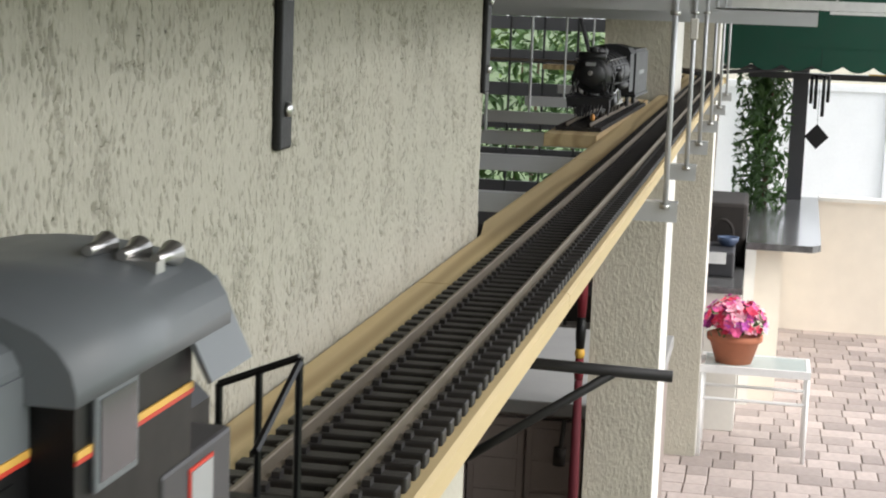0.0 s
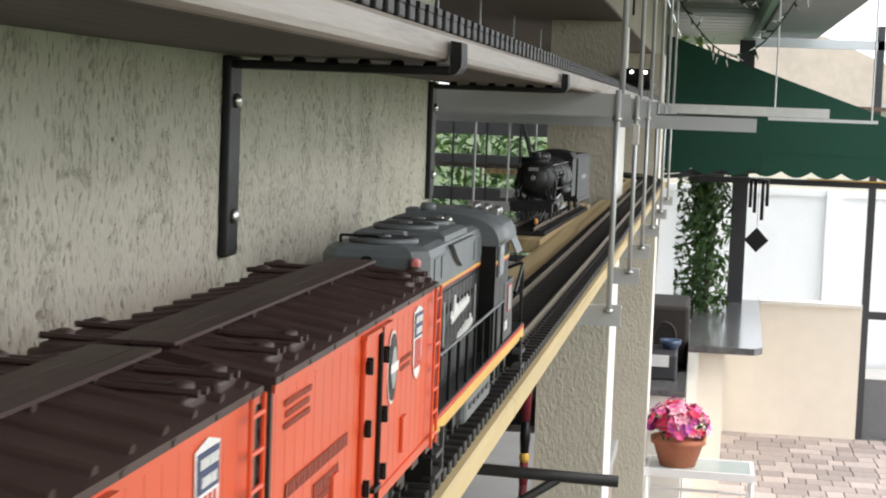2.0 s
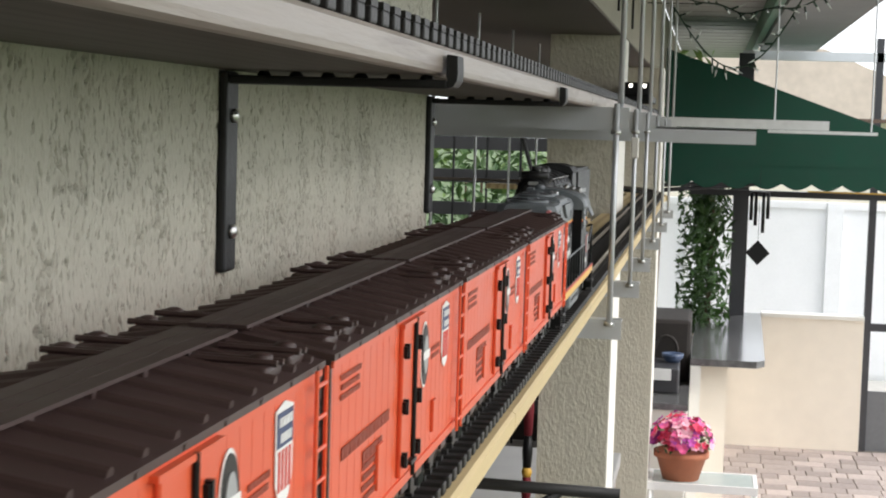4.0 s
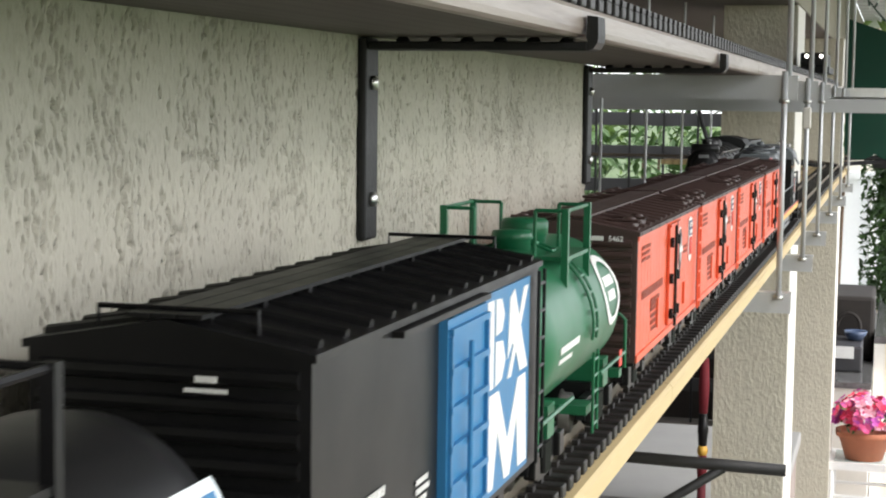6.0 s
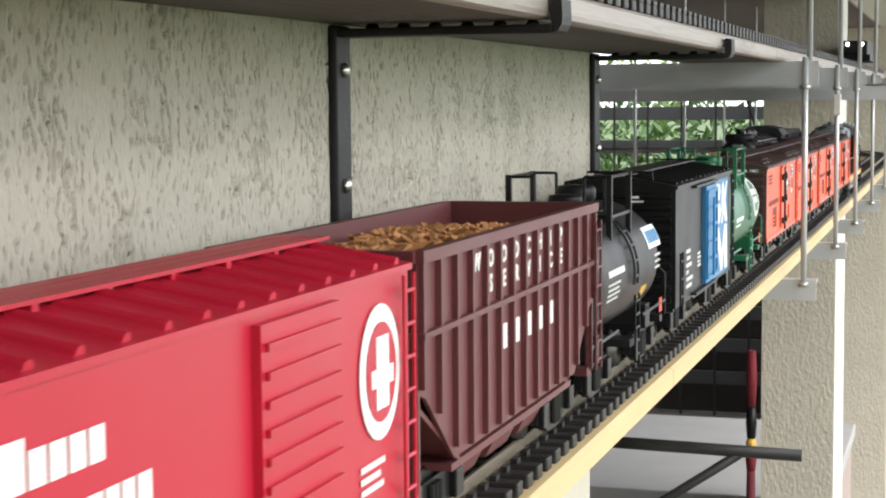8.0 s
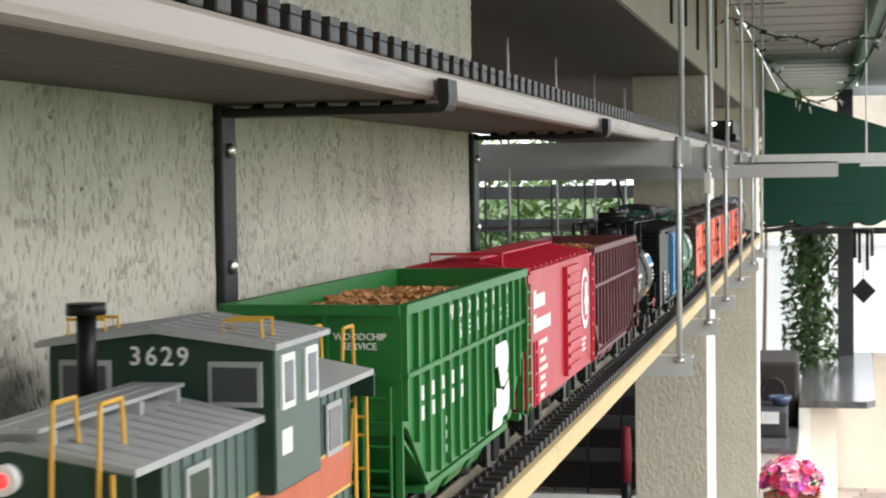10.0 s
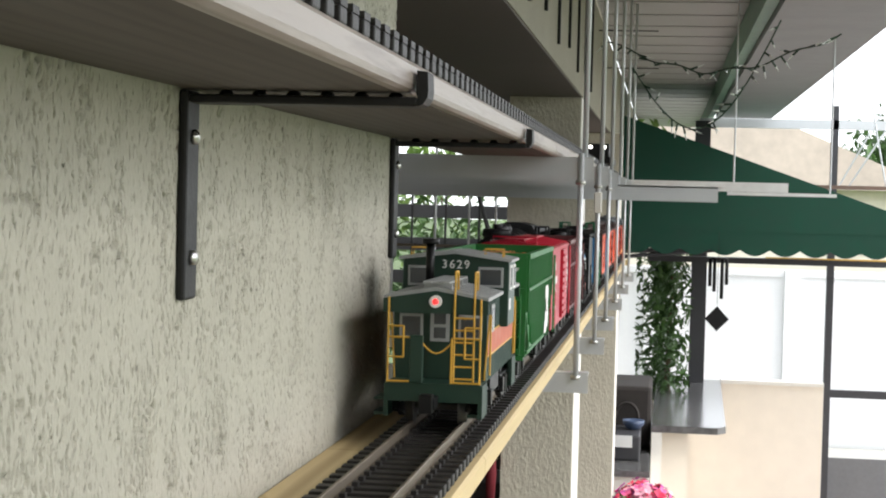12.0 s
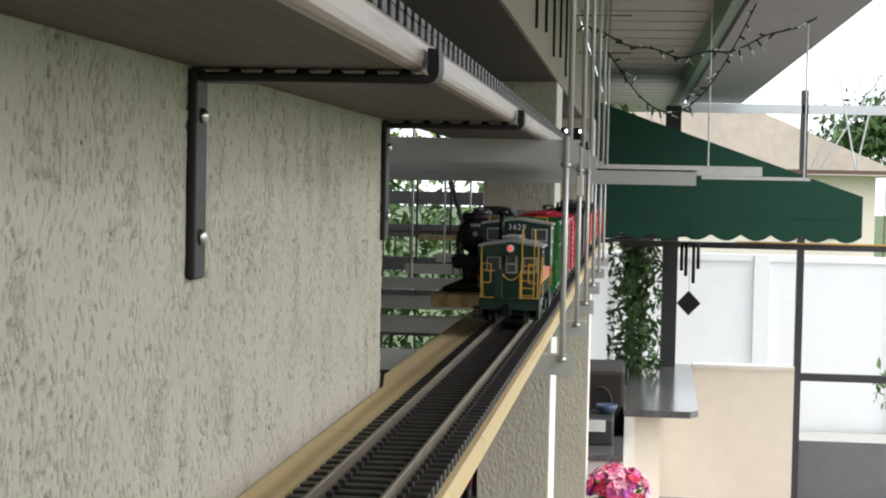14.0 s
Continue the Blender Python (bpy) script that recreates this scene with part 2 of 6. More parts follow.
def prism(plan, levels):
    """A plan of (x, y) lofted through levels of (z, inset)."""
    bm = bmesh.new()
    cx, cy = sum(p[0] for p in plan) / len(plan), sum(p[1] for p in plan) / len(plan)
    rings = [[bm.verts.new((x - math.copysign(min(d, abs(x - cx)), x - cx), y - math.copysign(d, y - cy), z)) for x, y in plan] for z, d in levels]
    k = len(plan)
    for a, b in zip(rings, rings[1:]):
        for i in range(k):
            bm.faces.new((a[i], a[(i + 1) % k], b[(i + 1) % k], b[i]))
    bm.faces.new(rings[0][::-1])
    bm.faces.new(rings[-1])
    return bm


def finish(bm, name, material):
    bmesh.ops.recalc_face_normals(bm, faces=bm.faces)
    me = bpy.data.meshes.new(name)
    bm.to_mesh(me)
    bm.free()
    me.materials.append(material)
    return me


def part(name, bm, material, parent=None, label=""):
    ob = new(name, finish(bm, name, material))
    if parent is not None:
        ob.parent = parent
    if label:
        tagged(ob, label)
    return ob


def thing(name, label, category, at=None, group="", kind=""):
    ob = new(name)
    ob.empty_display_size = 0.05
    if at is not None:
        ob.matrix_basis = at
    return tagged(ob, label, category, group, kind)


def B(*a, **k):
    return box(bmesh.new(), *a, **k)


def R(*a, **k):
    return rod(bmesh.new(), *a, **k)


def boxes(*list_of):
    bm = bmesh.new()
    for a in list_of:
        box(bm, *a)
    return bm


def rods(r, *pairs, n=6):
    bm = bmesh.new()
    for a, b in pairs:
        rod(bm, a, b, r, n)
    return bm


def text_part(name, words, size, m, material, parent, spacing=1.0, squeeze=1.0, bold=0.03):
    """Raised lettering in the built-in font, turned into a mesh."""
    cu = bpy.data.curves.new(name, "FONT")
    cu.offset = bold * size
    cu.body, cu.size, cu.extrude, cu.align_x, cu.space_character, cu.resolution_u = words, size, 0.0003, "CENTER", spacing, 2
    ob = bpy.data.objects.new(name, cu)
    me = bpy.data.meshes.new_from_object(ob)
    bpy.data.objects.remove(ob)
    me.transform(m @ Matrix.Diagonal((squeeze, 1, 1, 1)))
    me.materials.clear()
    me.materials.append(material)
    o = new(name, me)
    o.parent = parent
    return o


def on_right(x, y, z):
    """A frame for lettering on a side that faces +x, reading from back to front."""
    return Matrix.Translation((x, y, z)) @ Euler((radians(90), 0, radians(90))).to_matrix().to_4x4()


def on_back(x, y, z):
    """A frame for lettering on an end that faces -y."""
    return Matrix.Translation((x, y, z)) @ Euler((radians(90), 0, 0)).to_matrix().to_4x4()


# ---- the track's line ----
TRACK_X, TURN_Y, TURN_R = 0.0905, 6.35, 0.75


def bed(y):
    """Height of the lower plank's top along the wall."""
    return 1.8365 - 0.0038 * min(y, 2.6)


def along(s):
    """Pose on the main track: straight, then a turn to the left behind the pillars. s is metres from y = 0."""
    if s <= TURN_Y:
        slope = math.degrees(math.atan2(bed(s + 0.05) - bed(s - 0.05), 0.1))
        return pose(TRACK_X, s, bed(s), slope, 0, 0)
    a = (s - TURN_Y) / TURN_R
    if a < math.pi / 2:
        return pose(TRACK_X - TURN_R + TURN_R * math.cos(a), TURN_Y + TURN_R * math.sin(a), bed(TURN_Y), 0, 0, math.degrees(a))
    return pose(TRACK_X - TURN_R - (s - TURN_Y - TURN_R * math.pi / 2), TURN_Y + TURN_R, bed(TURN_Y), 0, 0, 90)


# ---- structure ----
def stucco_wall():
    """The rough-rendered wall along which the trains run, with real relief where it is near."""
    bm = bmesh.new()
    box(bm, -0.24, -5.05, 0, -0.004, 0.249, 3.0)
    box(bm, -0.24, 0.249, 0, -0.014, 1.578, 3.0)
    box(bm, -0.014, 0.249, 0, -0.004, 1.578, 1.77)
    box(bm, -0.014, 0.249, 2.46, -0.004, 1.578, 3.0)
    wall = tagged(part("wall_west", bm, STUCCO), "pale beige rough stucco wall with vertical trowel drips", "wall", kind="structure")
    y0, y1, z0, z1, step, rise = 0.25, 1.59, 1.77, 2.46, 0.0009, 0.0018
    ny, nz = int((y1 - y0) / step) + 1, int((z1 - z0) / rise) + 1
    verts, faces = [], []
    for j in range(nz):
        for i in range(ny):
            y, z = y0 + i * step, z0 + j * rise
            n1 = noise.noise(Vector((y * 400 + 2.0 * math.sin(z * 70), z * 165, 3.1)))
            n2 = noise.noise(Vector((y * 700, z * 380, 9.7)))
            n3 = noise.noise(Vector((y * 34, z * 18, 1.7)))
            pit = max(0.0, n1 + 0.25 * n2 + 0.40 * n3 - 0.27)
            x = 0.0009 * n2 + 0.0012 * n3 + 0.0004 * n1 - min(0.0060, 0.060 * pit)
            edge = min(1.0, (y1 - y) / 0.008)
            verts.append((x - 0.004 * (1 - edge), y + 0.004 * n1 * (1 - edge), z))
    for j in range(nz - 1):
        for i in range(ny - 1):
            a = j * ny + i
            faces.append((a, a + 1, a + 1 + ny, a + ny))
    me = bpy.data.meshes.new("stucco_face")
    me.from_pydata(verts, [], faces)
    me.materials.append(STUCCO)
    for p in me.polygons:
        p.use_smooth = True
    o = new("stucco_face", me)
    o.parent = wall


stucco_wall()


def slab(name, label, m, *dims, category="wall", kind="structure"):
    return tagged(part(name, B(*dims), m), label, category, kind=kind)


def pillar(name, x0, x1, y0, y1, top):
    p = thing(name, "square beige stucco pillar with its patio side whitened to look sunlit", "pillar", kind="structure", group="porch pillars")
    part("shaft", B(x0, y0, 0, x1 - 0.003, y1, top), STUCCO_FAR, p)
    # White sheet puts the daylight on the stucco's patio side into colour.
    part("sunlit_side", B(x1 - 0.003, y0 + 0.003, 0, x1, y1, top), TRIM_WHITE, p, "patio side whitened to look sunlit")


pillar("pillar_1", -0.186, 0.033, 4.86, 5.24, 2.37)
pillar("pillar_2", -0.20, 0.085, 7.46, 7.78, 2.370)
slab("beam", "beige stucco header beam over the pillars", STUCCO_BEAM_SHADED, -0.22, 1.60, 2.375, 0.033, 14.0, 2.75, category="beam")
# Thin dark sheet that paints shade onto the beam's underside.
slab("ceiling_beam_shade", "underside of the header beam, darkened to stand for shade", CEIL, -0.217, 1.61, 2.371, 0.030, 13.99, 2.3745, category="ceiling")
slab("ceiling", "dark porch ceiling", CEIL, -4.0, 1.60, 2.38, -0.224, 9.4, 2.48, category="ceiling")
slab("wall_upper", "beige wall over the porch", STUCCO_FAR, -0.30, -5.0, 3.004, -0.01, 9.4, 3.1)
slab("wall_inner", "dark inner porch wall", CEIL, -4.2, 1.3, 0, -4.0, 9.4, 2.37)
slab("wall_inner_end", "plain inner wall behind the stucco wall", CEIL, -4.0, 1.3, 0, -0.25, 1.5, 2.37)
slab("wall_south", "plain wall behind the camera", STUCCO_FAR, -0.3, -5.3, 0, 6.0, -5.06, 3.0)


def eave():
    e = thing("ceiling_eave", "white ribbed eave soffit with a green fascia", "soffit", kind="structure")
    bm = bmesh.new()
    for k in range(100):
        y = -5.0 + k * 0.2
        box(bm, 0.037, y + 0.003, 2.752 - (0.003 if k % 2 else 0), 0.56, y + 0.197, 2.79)
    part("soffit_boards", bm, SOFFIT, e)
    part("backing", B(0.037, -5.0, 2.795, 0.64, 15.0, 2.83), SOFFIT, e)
    part("fascia", B(0.562, -5.0, 2.64, 0.60, 15.0, 2.86), mat("fascia_green", (0.12, 0.24, 0.17), 0.5), e, "pale green fascia board")


eave()
slab("patio_roof_panel", "grey aluminium patio roof panel", mat("grey_panel", (0.22, 0.23, 0.245), 0.5, 0.2), 0.603, -5.0, 2.62, 0.96, 10.8, 2.70, category="roof")


def floor_base():
    bm = bmesh.new()
    box(bm, -60, -60, -0.45, 60, 160, -0.05)
    tagged(part("ground", bm, GRASS), "lawn reaching to the distance", "ground", kind="structure")
    return tagged(part("floor", B(-4.2, -5.3, -0.048, 3.2, 11.4, -0.012), SAND), "patio of mixed red and grey concrete pavers", "patio", kind="structure")


patio = floor_base()
slab("pavement", "pale concrete strip between the screen and the fence", mat("pale_concrete", (0.46, 0.45, 0.42), 0.9, vary=0.12, scale=8), -1.0, 11.42, -0.049, 8.6, 14.34, -0.02, category="pavement")


# ---- shelves and tracks ----
def tie_mesh():
    bm = bmesh.new()
    box(bm, -0.0465, -0.0065, 0, 0.0465, 0.0065, 0.009, 0.0012)
    for s in (-1, 1):
        for d in (-0.0065, 0.0065):
            box(bm, s * 0.0238 + d - 0.0022, -0.004, 0.0085, s * 0.0238 + d + 0.0022, 0.004, 0.0125)
    return finish(bm, "tie", TIE)


TIE_MESH = tie_mesh()


def rail_pair(parent, centre_line, z_off):
    """Two rails swept along a line of poses."""
    prof = [(-0.003, 0.0085), (0.003, 0.0085), (0.003, 0.0095), (0.0008, 0.0105), (0.0008, 0.0150), (0.0016, 0.0158), (0.0016, 0.0180), (0.0010, 0.0186), (-0.0010, 0.0186), (-0.0016, 0.0180), (-0.0016, 0.0158), (-0.0008, 0.0150), (-0.0008, 0.0105), (-0.003, 0.0095)]
    for side in (-1, 1):
        bm = bmesh.new()
        last = None
        for m in centre_line:
            ring = [bm.verts.new(m @ Vector((side * 0.0238 + x, 0, z + z_off))) for x, z in prof]
            if last:
                for i in range(len(prof)):
                    bm.faces.new((last[i], last[(i + 1) % len(prof)], ring[(i + 1) % len(prof)], ring[i]))
            last = ring
        part("rail", bm, RAIL, parent)


def lower_line():
    tr = thing("railway_track", "black tie garden railway track with brass rails on a plank", "track")
    line = [along(s * 0.12) for s in range(-41, 72)]
    rail_pair(tr, line, 0.0)
    s = 0.30
    while s < 7.0:
        o = new("tie", TIE_MESH)
        o.parent = tr
        o.matrix_basis = along(s) @ pose(0, 0, 0.0004)
        s += 0.0245
    bm = bmesh.new()
    for k in range(213):
        y = 0.275 - 0.0245 * k
        z = bed(y)
        box(bm, TRACK_X - 0.0465, y - 0.0065, z + 0.0004, TRACK_X + 0.0465, y + 0.0065, z + 0.0094)
    tagged(part("far_ties", bm, TIE, tr), kind="stuff")
    pl = thing("lower_plank", "long treated pine plank carrying the lower track", "shelf", kind="structure")
    for y0, y1 in ((-4.95, -1.2), (-1.198, 1.245), (1.247, 2.60), (2.602, 4.9), (4.902, 6.35)):
        bm = bmesh.new()
        m = 12
        rows = []
        for k in range(m + 1):
            y = y0 + (y1 - y0) * k / m
            z = bed(y)
            x0, x1 = (0.0035 if y < 1.59 else -0.012), 0.1445
            rows.append([bm.verts.new(p) for p in ((x0, y, z - 0.020), (x1 - 0.003, y, z - 0.020), (x1, y, z - 0.017), (x1, y, z - 0.003), (x1 - 0.003, y, z), (x0, y, z))])
        for a, b in zip(rows, rows[1:]):
            for i in range(6):
                bm.faces.new((a[i], a[(i + 1) % 6], b[(i + 1) % 6], b[i]))
        bm.faces.new(rows[0][::-1])
        bm.faces.new(rows[-1])
        part("plank", bm, PINE, pl)
    bm = bmesh.new()
    z = bed(TURN_Y)
    n = 14
    for k in range(n):
        a0, a1 = k * math.pi / 2 / n, (k + 1) * math.pi / 2 / n
        c = TRACK_X - TURN_R
        q = [(c + r * math.cos(a), TURN_Y + 0.002 + r * math.sin(a)) for r, a in ((TURN_R - 0.1, a0), (TURN_R + 0.062, a0), (TURN_R + 0.062, a1), (TURN_R - 0.1, a1))]
        lo, hi = [bm.verts.new((x, y, z - 0.020)) for x, y in q], [bm.verts.new((x, y, z)) for x, y in q]
        bm.faces.new(hi)
        bm.faces.new(lo[::-1])
        for i in range(4):
            bm.faces.new((lo[i], lo[(i + 1) % 4], hi[(i + 1) % 4], hi[i]))
    part("curved_board", bm, PINE, pl)


lower_line()

SHELF_X, SHELF_Z, SHELF_T = 0.1430, 2.1190, 0.0185


def upper_line():
    sh = thing("upper_shelf", "weathered grey board shelf, darkened for underside shade, with a painted front edge", "shelf", kind="structure")
    for y0, y1 in ((-4.95, 2.1), (2.102, 4.2), (4.202, 6.3)):
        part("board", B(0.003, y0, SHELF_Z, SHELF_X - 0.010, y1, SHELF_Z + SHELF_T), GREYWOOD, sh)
        a, b, c, d = SHELF_X - 0.010, SHELF_X, SHELF_Z, SHELF_Z + SHELF_T
        nose = [(a, c), (b - 0.004, c), (b - 0.001, c + 0.0016), (b, c + 0.005), (b, d - 0.003), (b - 0.0012, d - 0.0006), (b - 0.003, d), (a, d)]
        part("front_edge", extrude_y(bmesh.new(), nose, y0, y1), EDGE_PAINT, sh, "worn pale painted front edge")
    tr = thing("upper_track", "black tie garden railway track on the upper shelf", "track")
    rail_pair(tr, [pose(0.0930, -1.0 + 0.2 * k, SHELF_Z + SHELF_T) for k in range(36)], 0.0)
    bm = bmesh.new()
    box(bm, -0.047, -0.0085, 0, 0.047, 0.0085, 0.0085, 0.0012)
    box(bm, 0.0335, -0.0085, 0.0085, 0.047, 0.0085, 0.0125)
    upper = finish(bm, "tie", TIE)
    y = 0.0
    while y < 5.4:
        o = new("tie", upper)
        o.parent = tr
        o.matrix_basis = pose(0.0930, y, SHELF_Z + SHELF_T + 0.0004)
        y += 0.031


upper_line()


def shelf_bracket(y):
    """Black strap bracket: wall leg, arm and turned-up tip, screwed to the wall."""
    b = thing("shelf_bracket", "black iron strap bracket screwed to the wall under the shelf", "bracket", pose(0, y, 0), group="shelf brackets")
    part("wall_leg", B(0.0, -0.0135, 1.990, 0.006, 0.0135, 2.1185, bev=0.002), IRON, b)
    bm = bmesh.new()
    box(bm, 0.006, -0.0125, 2.1105, 0.146, 0.0125, 2.1160, 0.0015)
    for k in range(6):
        x = 0.026 + k * 0.021
        lathe(bm, [(0.0050, 0.0), (0.0044, 0.0016), (0.0030, 0.0030)], 10, "z", (x, 0, 2.1158))
    part("arm", bm, IRON, b)
    part("tip", extrude_y(bmesh.new(), [(0.146, 2.1105), (0.1495, 2.1118), (0.1520, 2.1155), (0.1525, 2.1200), (0.1520, 2.1310), (0.1455, 2.1318), (0.1450, 2.1185), (0.146, 2.1160)], -0.0125, 0.0125), IRON, b)
    for z in (2.016, 2.090):
        part("screw", lathe(bmesh.new(), [(0.0052, 0.0), (0.0052, 0.002), (0.003, 0.0035), (0.0006, 0.004)], 6, "x", (0.006, 0, z)), BOLT, b, "zinc hex screw")


for y in (0.0, 0.80, 1.575):
    shelf_bracket(y)

ROD_Y = (2.22, 2.85, 3.42, 4.10, 4.85, 5.65)


def hanger(y, k):
    """Threaded hanger rods with an aluminium crossbar under the lower plank and one under the upper shelf."""
    h = thing("rod_hanger", "galvanised hanger rods with aluminium angle crossbars", "hanger", group="rod hangers")
    zl, x = bed(y) - 0.020, 0.172
    part("lower_crossbar", boxes((-0.42, y - 0.012, zl - 0.004, 0.190, y + 0.012, zl - 0.0005), (-0.42, y - 0.0145, zl - 0.030, 0.190, y - 0.012, zl - 0.0005)), ALU, h)
    part("upper_crossbar", boxes((-0.42, y - 0.012, 2.116, 0.190, y + 0.012, 2.1195), (-0.42, y - 0.0145, 2.085, 0.190, y - 0.012, 2.1195)), ALU, h)
    part("lower_rod", R((x, y - 0.017, zl - 0.006), (x, y - 0.017, 2.125), 0.0042, 10), ALU, h)
    part("upper_rod", R((x + 0.004, y + 0.006, 2.110), (x + 0.004, y + 0.006, 2.75), 0.0042, 10), ALU, h)
    part("back_rod", R((-0.30, y - 0.017, zl), (-0.30, y - 0.017, 2.378), 0.0036, 8), ALU, h)
    for z in (zl - 0.010, 2.080):
        part("nut", lathe(bmesh.new(), [(0.0075, 0), (0.0075, 0.006)], 6, "z", (x, y - 0.017, z)), BOLT, h)
    if k == 1:
        part("coupling", B(x - 0.007, y - 0.025, 2.035, x + 0.007, y - 0.010, 2.073, bev=0.002), TRIM_WHITE, h, "pale coupling sleeve")


for k, y in enumerate(ROD_Y):
    hanger(y, k)


def long_bar():
    b = thing("cross_beam", "long pale aluminium channel running out over the patio", "beam")
    part("channel", boxes((-0.60, 3.585, 2.060, 0.41, 3.59, 2.095), (-0.60, 3.585, 2.091, 0.41, 3.62, 2.0945)), ALU, b)
    c = thing("patio_beam", "white aluminium beam hung over the patio by thin rods", "beam")
    part("beam", boxes((0.06, 5.47, 2.10, 0.70, 5.51, 2.132), (0.50, 5.47, 2.088, 0.86, 5.51, 2.099)), mat("beam_white", (0.7, 0.71, 0.70), 0.45), c)
    for x in (0.52, 0.84):
        part("rod", R((x, 5.49, 2.10), (x, 5.49, 2.75), 0.003), ALU, c)


long_bar()


# ---- the train ----
def truck(parent, y, colour=None, name="truck"):
    """A two-axle truck with its wheels under a car."""
    colour = colour or PLASTIC_BLACK
    bm = bmesh.new()
    for s in (-1, 1):
        x = s * 0.036
        extrude = [(-0.047, 0.030), (-0.040, 0.044), (0.040, 0.044), (0.047, 0.030), (0.030, 0.026), (0.014, 0.020), (-0.014, 0.020), (-0.030, 0.026)]
        a = [bm.verts.new((x - 0.003, y + p, z)) for p, z in extrude]
        b = [bm.verts.new((x + 0.003, y + p, z)) for p, z in extrude]
        for i in range(8):
            bm.faces.new((a[i], a[(i + 1) % 8], b[(i + 1) % 8], b[i]))
        bm.faces.new(a[::-1])
        bm.faces.new(b)
        for d in (-0.036, 0.036):
            box(bm, x + s * 0.003 - 0.003, y + d - 0.007, 0.027, x + s * 0.003 + 0.004, y + d + 0.007, 0.042, 0.001)
        for d in (-0.006, 0.0, 0.006):
            rod(bm, (x + s * 0.004, y + d, 0.024), (x + s * 0.004, y + d, 0.042), 0.0024)
    box(bm, -0.036, y - 0.010, 0.028, 0.036, y + 0.010, 0.050)
    t = part(name, bm, colour, parent)
    for d in (-0.036, 0.036):
        bm = bmesh.new()
        for s in (-1, 1):
            lathe(bm, [(0.0165, s * 0.0205), (0.0140, s * 0.0220), (0.0140, s * 0.0275), (0.006, s * 0.0280)], 18, "x", (0, y + d, 0.0325))
        rod(bm, (-0.03, y + d, 0.0325), (0.03, y + d, 0.0325), 0.003)
        part("wheelset", bm, WHEEL, t, "dark steel wheels on an axle")


def coupler(parent, y, s):
    bm = bmesh.new()
    box(bm, -0.005, min(y, y + s * 0.028), 0.036, 0.005, max(y, y + s * 0.028), 0.046)
    box(bm, -0.008, min(y + s * 0.02, y + s * 0.034), 0.033, 0.004, max(y + s * 0.02, y + s * 0.034), 0.050, 0.001)
    part("coupler", bm, PLASTIC_BLACK, parent)


def ladder(parent, x, y0, y1, z0, z1, n, material, name="ladder", face="x"):
    """Rungs between two stiles, on a side (x) or an end (y)."""
    bm = bmesh.new()
    r = 0.0010
    P = (lambda u, z: (x, u, z)) if face == "x" else (lambda u, z: (u, x, z))
    rod(bm, P(y0, z0), P(y0, z1), r, 6)
    rod(bm, P(y1, z0), P(y1, z1), r, 6)
    for k in range(n):
        z = z0 + (z1 - z0) * (k + 0.5) / n
        rod(bm, P(y0, z), P(y1, z), r, 6)
    return part(name, bm, material, parent)


def house_car(name, label, length, side, roof, end=None, ze=0.160):
    """A box or refrigerator car's shell: sides, corrugated ends, ribbed roof, walkway, trucks."""
    c = thing(name, label, "railway car")
    h, w, z0, zr = length / 2, 0.0525, 0.050, ze + 0.0095
    part("body", extrude_y(bmesh.new(), [(-w, z0), (w, z0), (w, ze), (0.0, zr - 0.002), (-w, ze)], -h + 0.003, h - 0.003), side, c)
    for s in (-1, 1):
        bm = bmesh.new()
        y0, y1 = (h - 0.003, h) if s > 0 else (-h, -h + 0.003)
        extrude_y(bm, [(-w, z0), (w, z0), (w, ze), (0.0, zr - 0.002), (-w, ze)], y0, y1)
        e = part("car_end", bm, end or side, c)
        for k in range(10):
            z = z0 + 0.008 + k * (ze - z0 - 0.012) / 9.5
            part("end_rib", R((-w + 0.004, s * h, z), (w - 0.004, s * h, z), 0.0032, 8), end or side, e)
    bm = bmesh.new()
    extrude_y(bm, [(-w - 0.002, ze - 0.003), (-w - 0.002, ze), (0.0, zr), (w + 0.002, ze), (w + 0.002, ze - 0.003), (0, zr - 0.004)], -h - 0.001, h + 0.001)
    top = part("roof", bm, roof, c)
    for k in range(13):
        y = -h + 0.012 + k * (length - 0.024) / 12
        for s in (-1, 1):
            part("roof_rib", R((s * 0.010, y, zr - 0.0024), (s * (w - 0.0012), y, ze + 0.0006), 0.0030, 8), roof, top)
    bm = bmesh.new()
    for k in range(3):
        x = -0.0140 + k * 0.0095
        box(bm, x, -h - 0.002, zr + 0.0004, x + 0.0088, h + 0.002, zr + 0.0020)
    for k in range(8):
        y = -h + 0.01 + k * (length - 0.02) / 7
        box(bm, -0.013, y - 0.002, zr - 0.004, 0.013, y + 0.002, zr + 0.0004)
    part("roof_walk", bm, roof, c)
    part("underframe", boxes((-0.012, -h + 0.004, 0.042, 0.012, h - 0.004, 0.0515), (-0.05, -h + 0.002, 0.047, 0.05, -h + 0.010, 0.0515), (-0.05, h - 0.010, 0.047, 0.05, h - 0.002, 0.0515), (-0.048, -0.05, 0.044, 0.048, 0.05, 0.0515)), PLASTIC_BLACK, c)
    for s in (-1, 1):
        truck(c, s * (h - 0.075))
        coupler(c, s * h, s)
    return c


W_SIDE = 0.0525


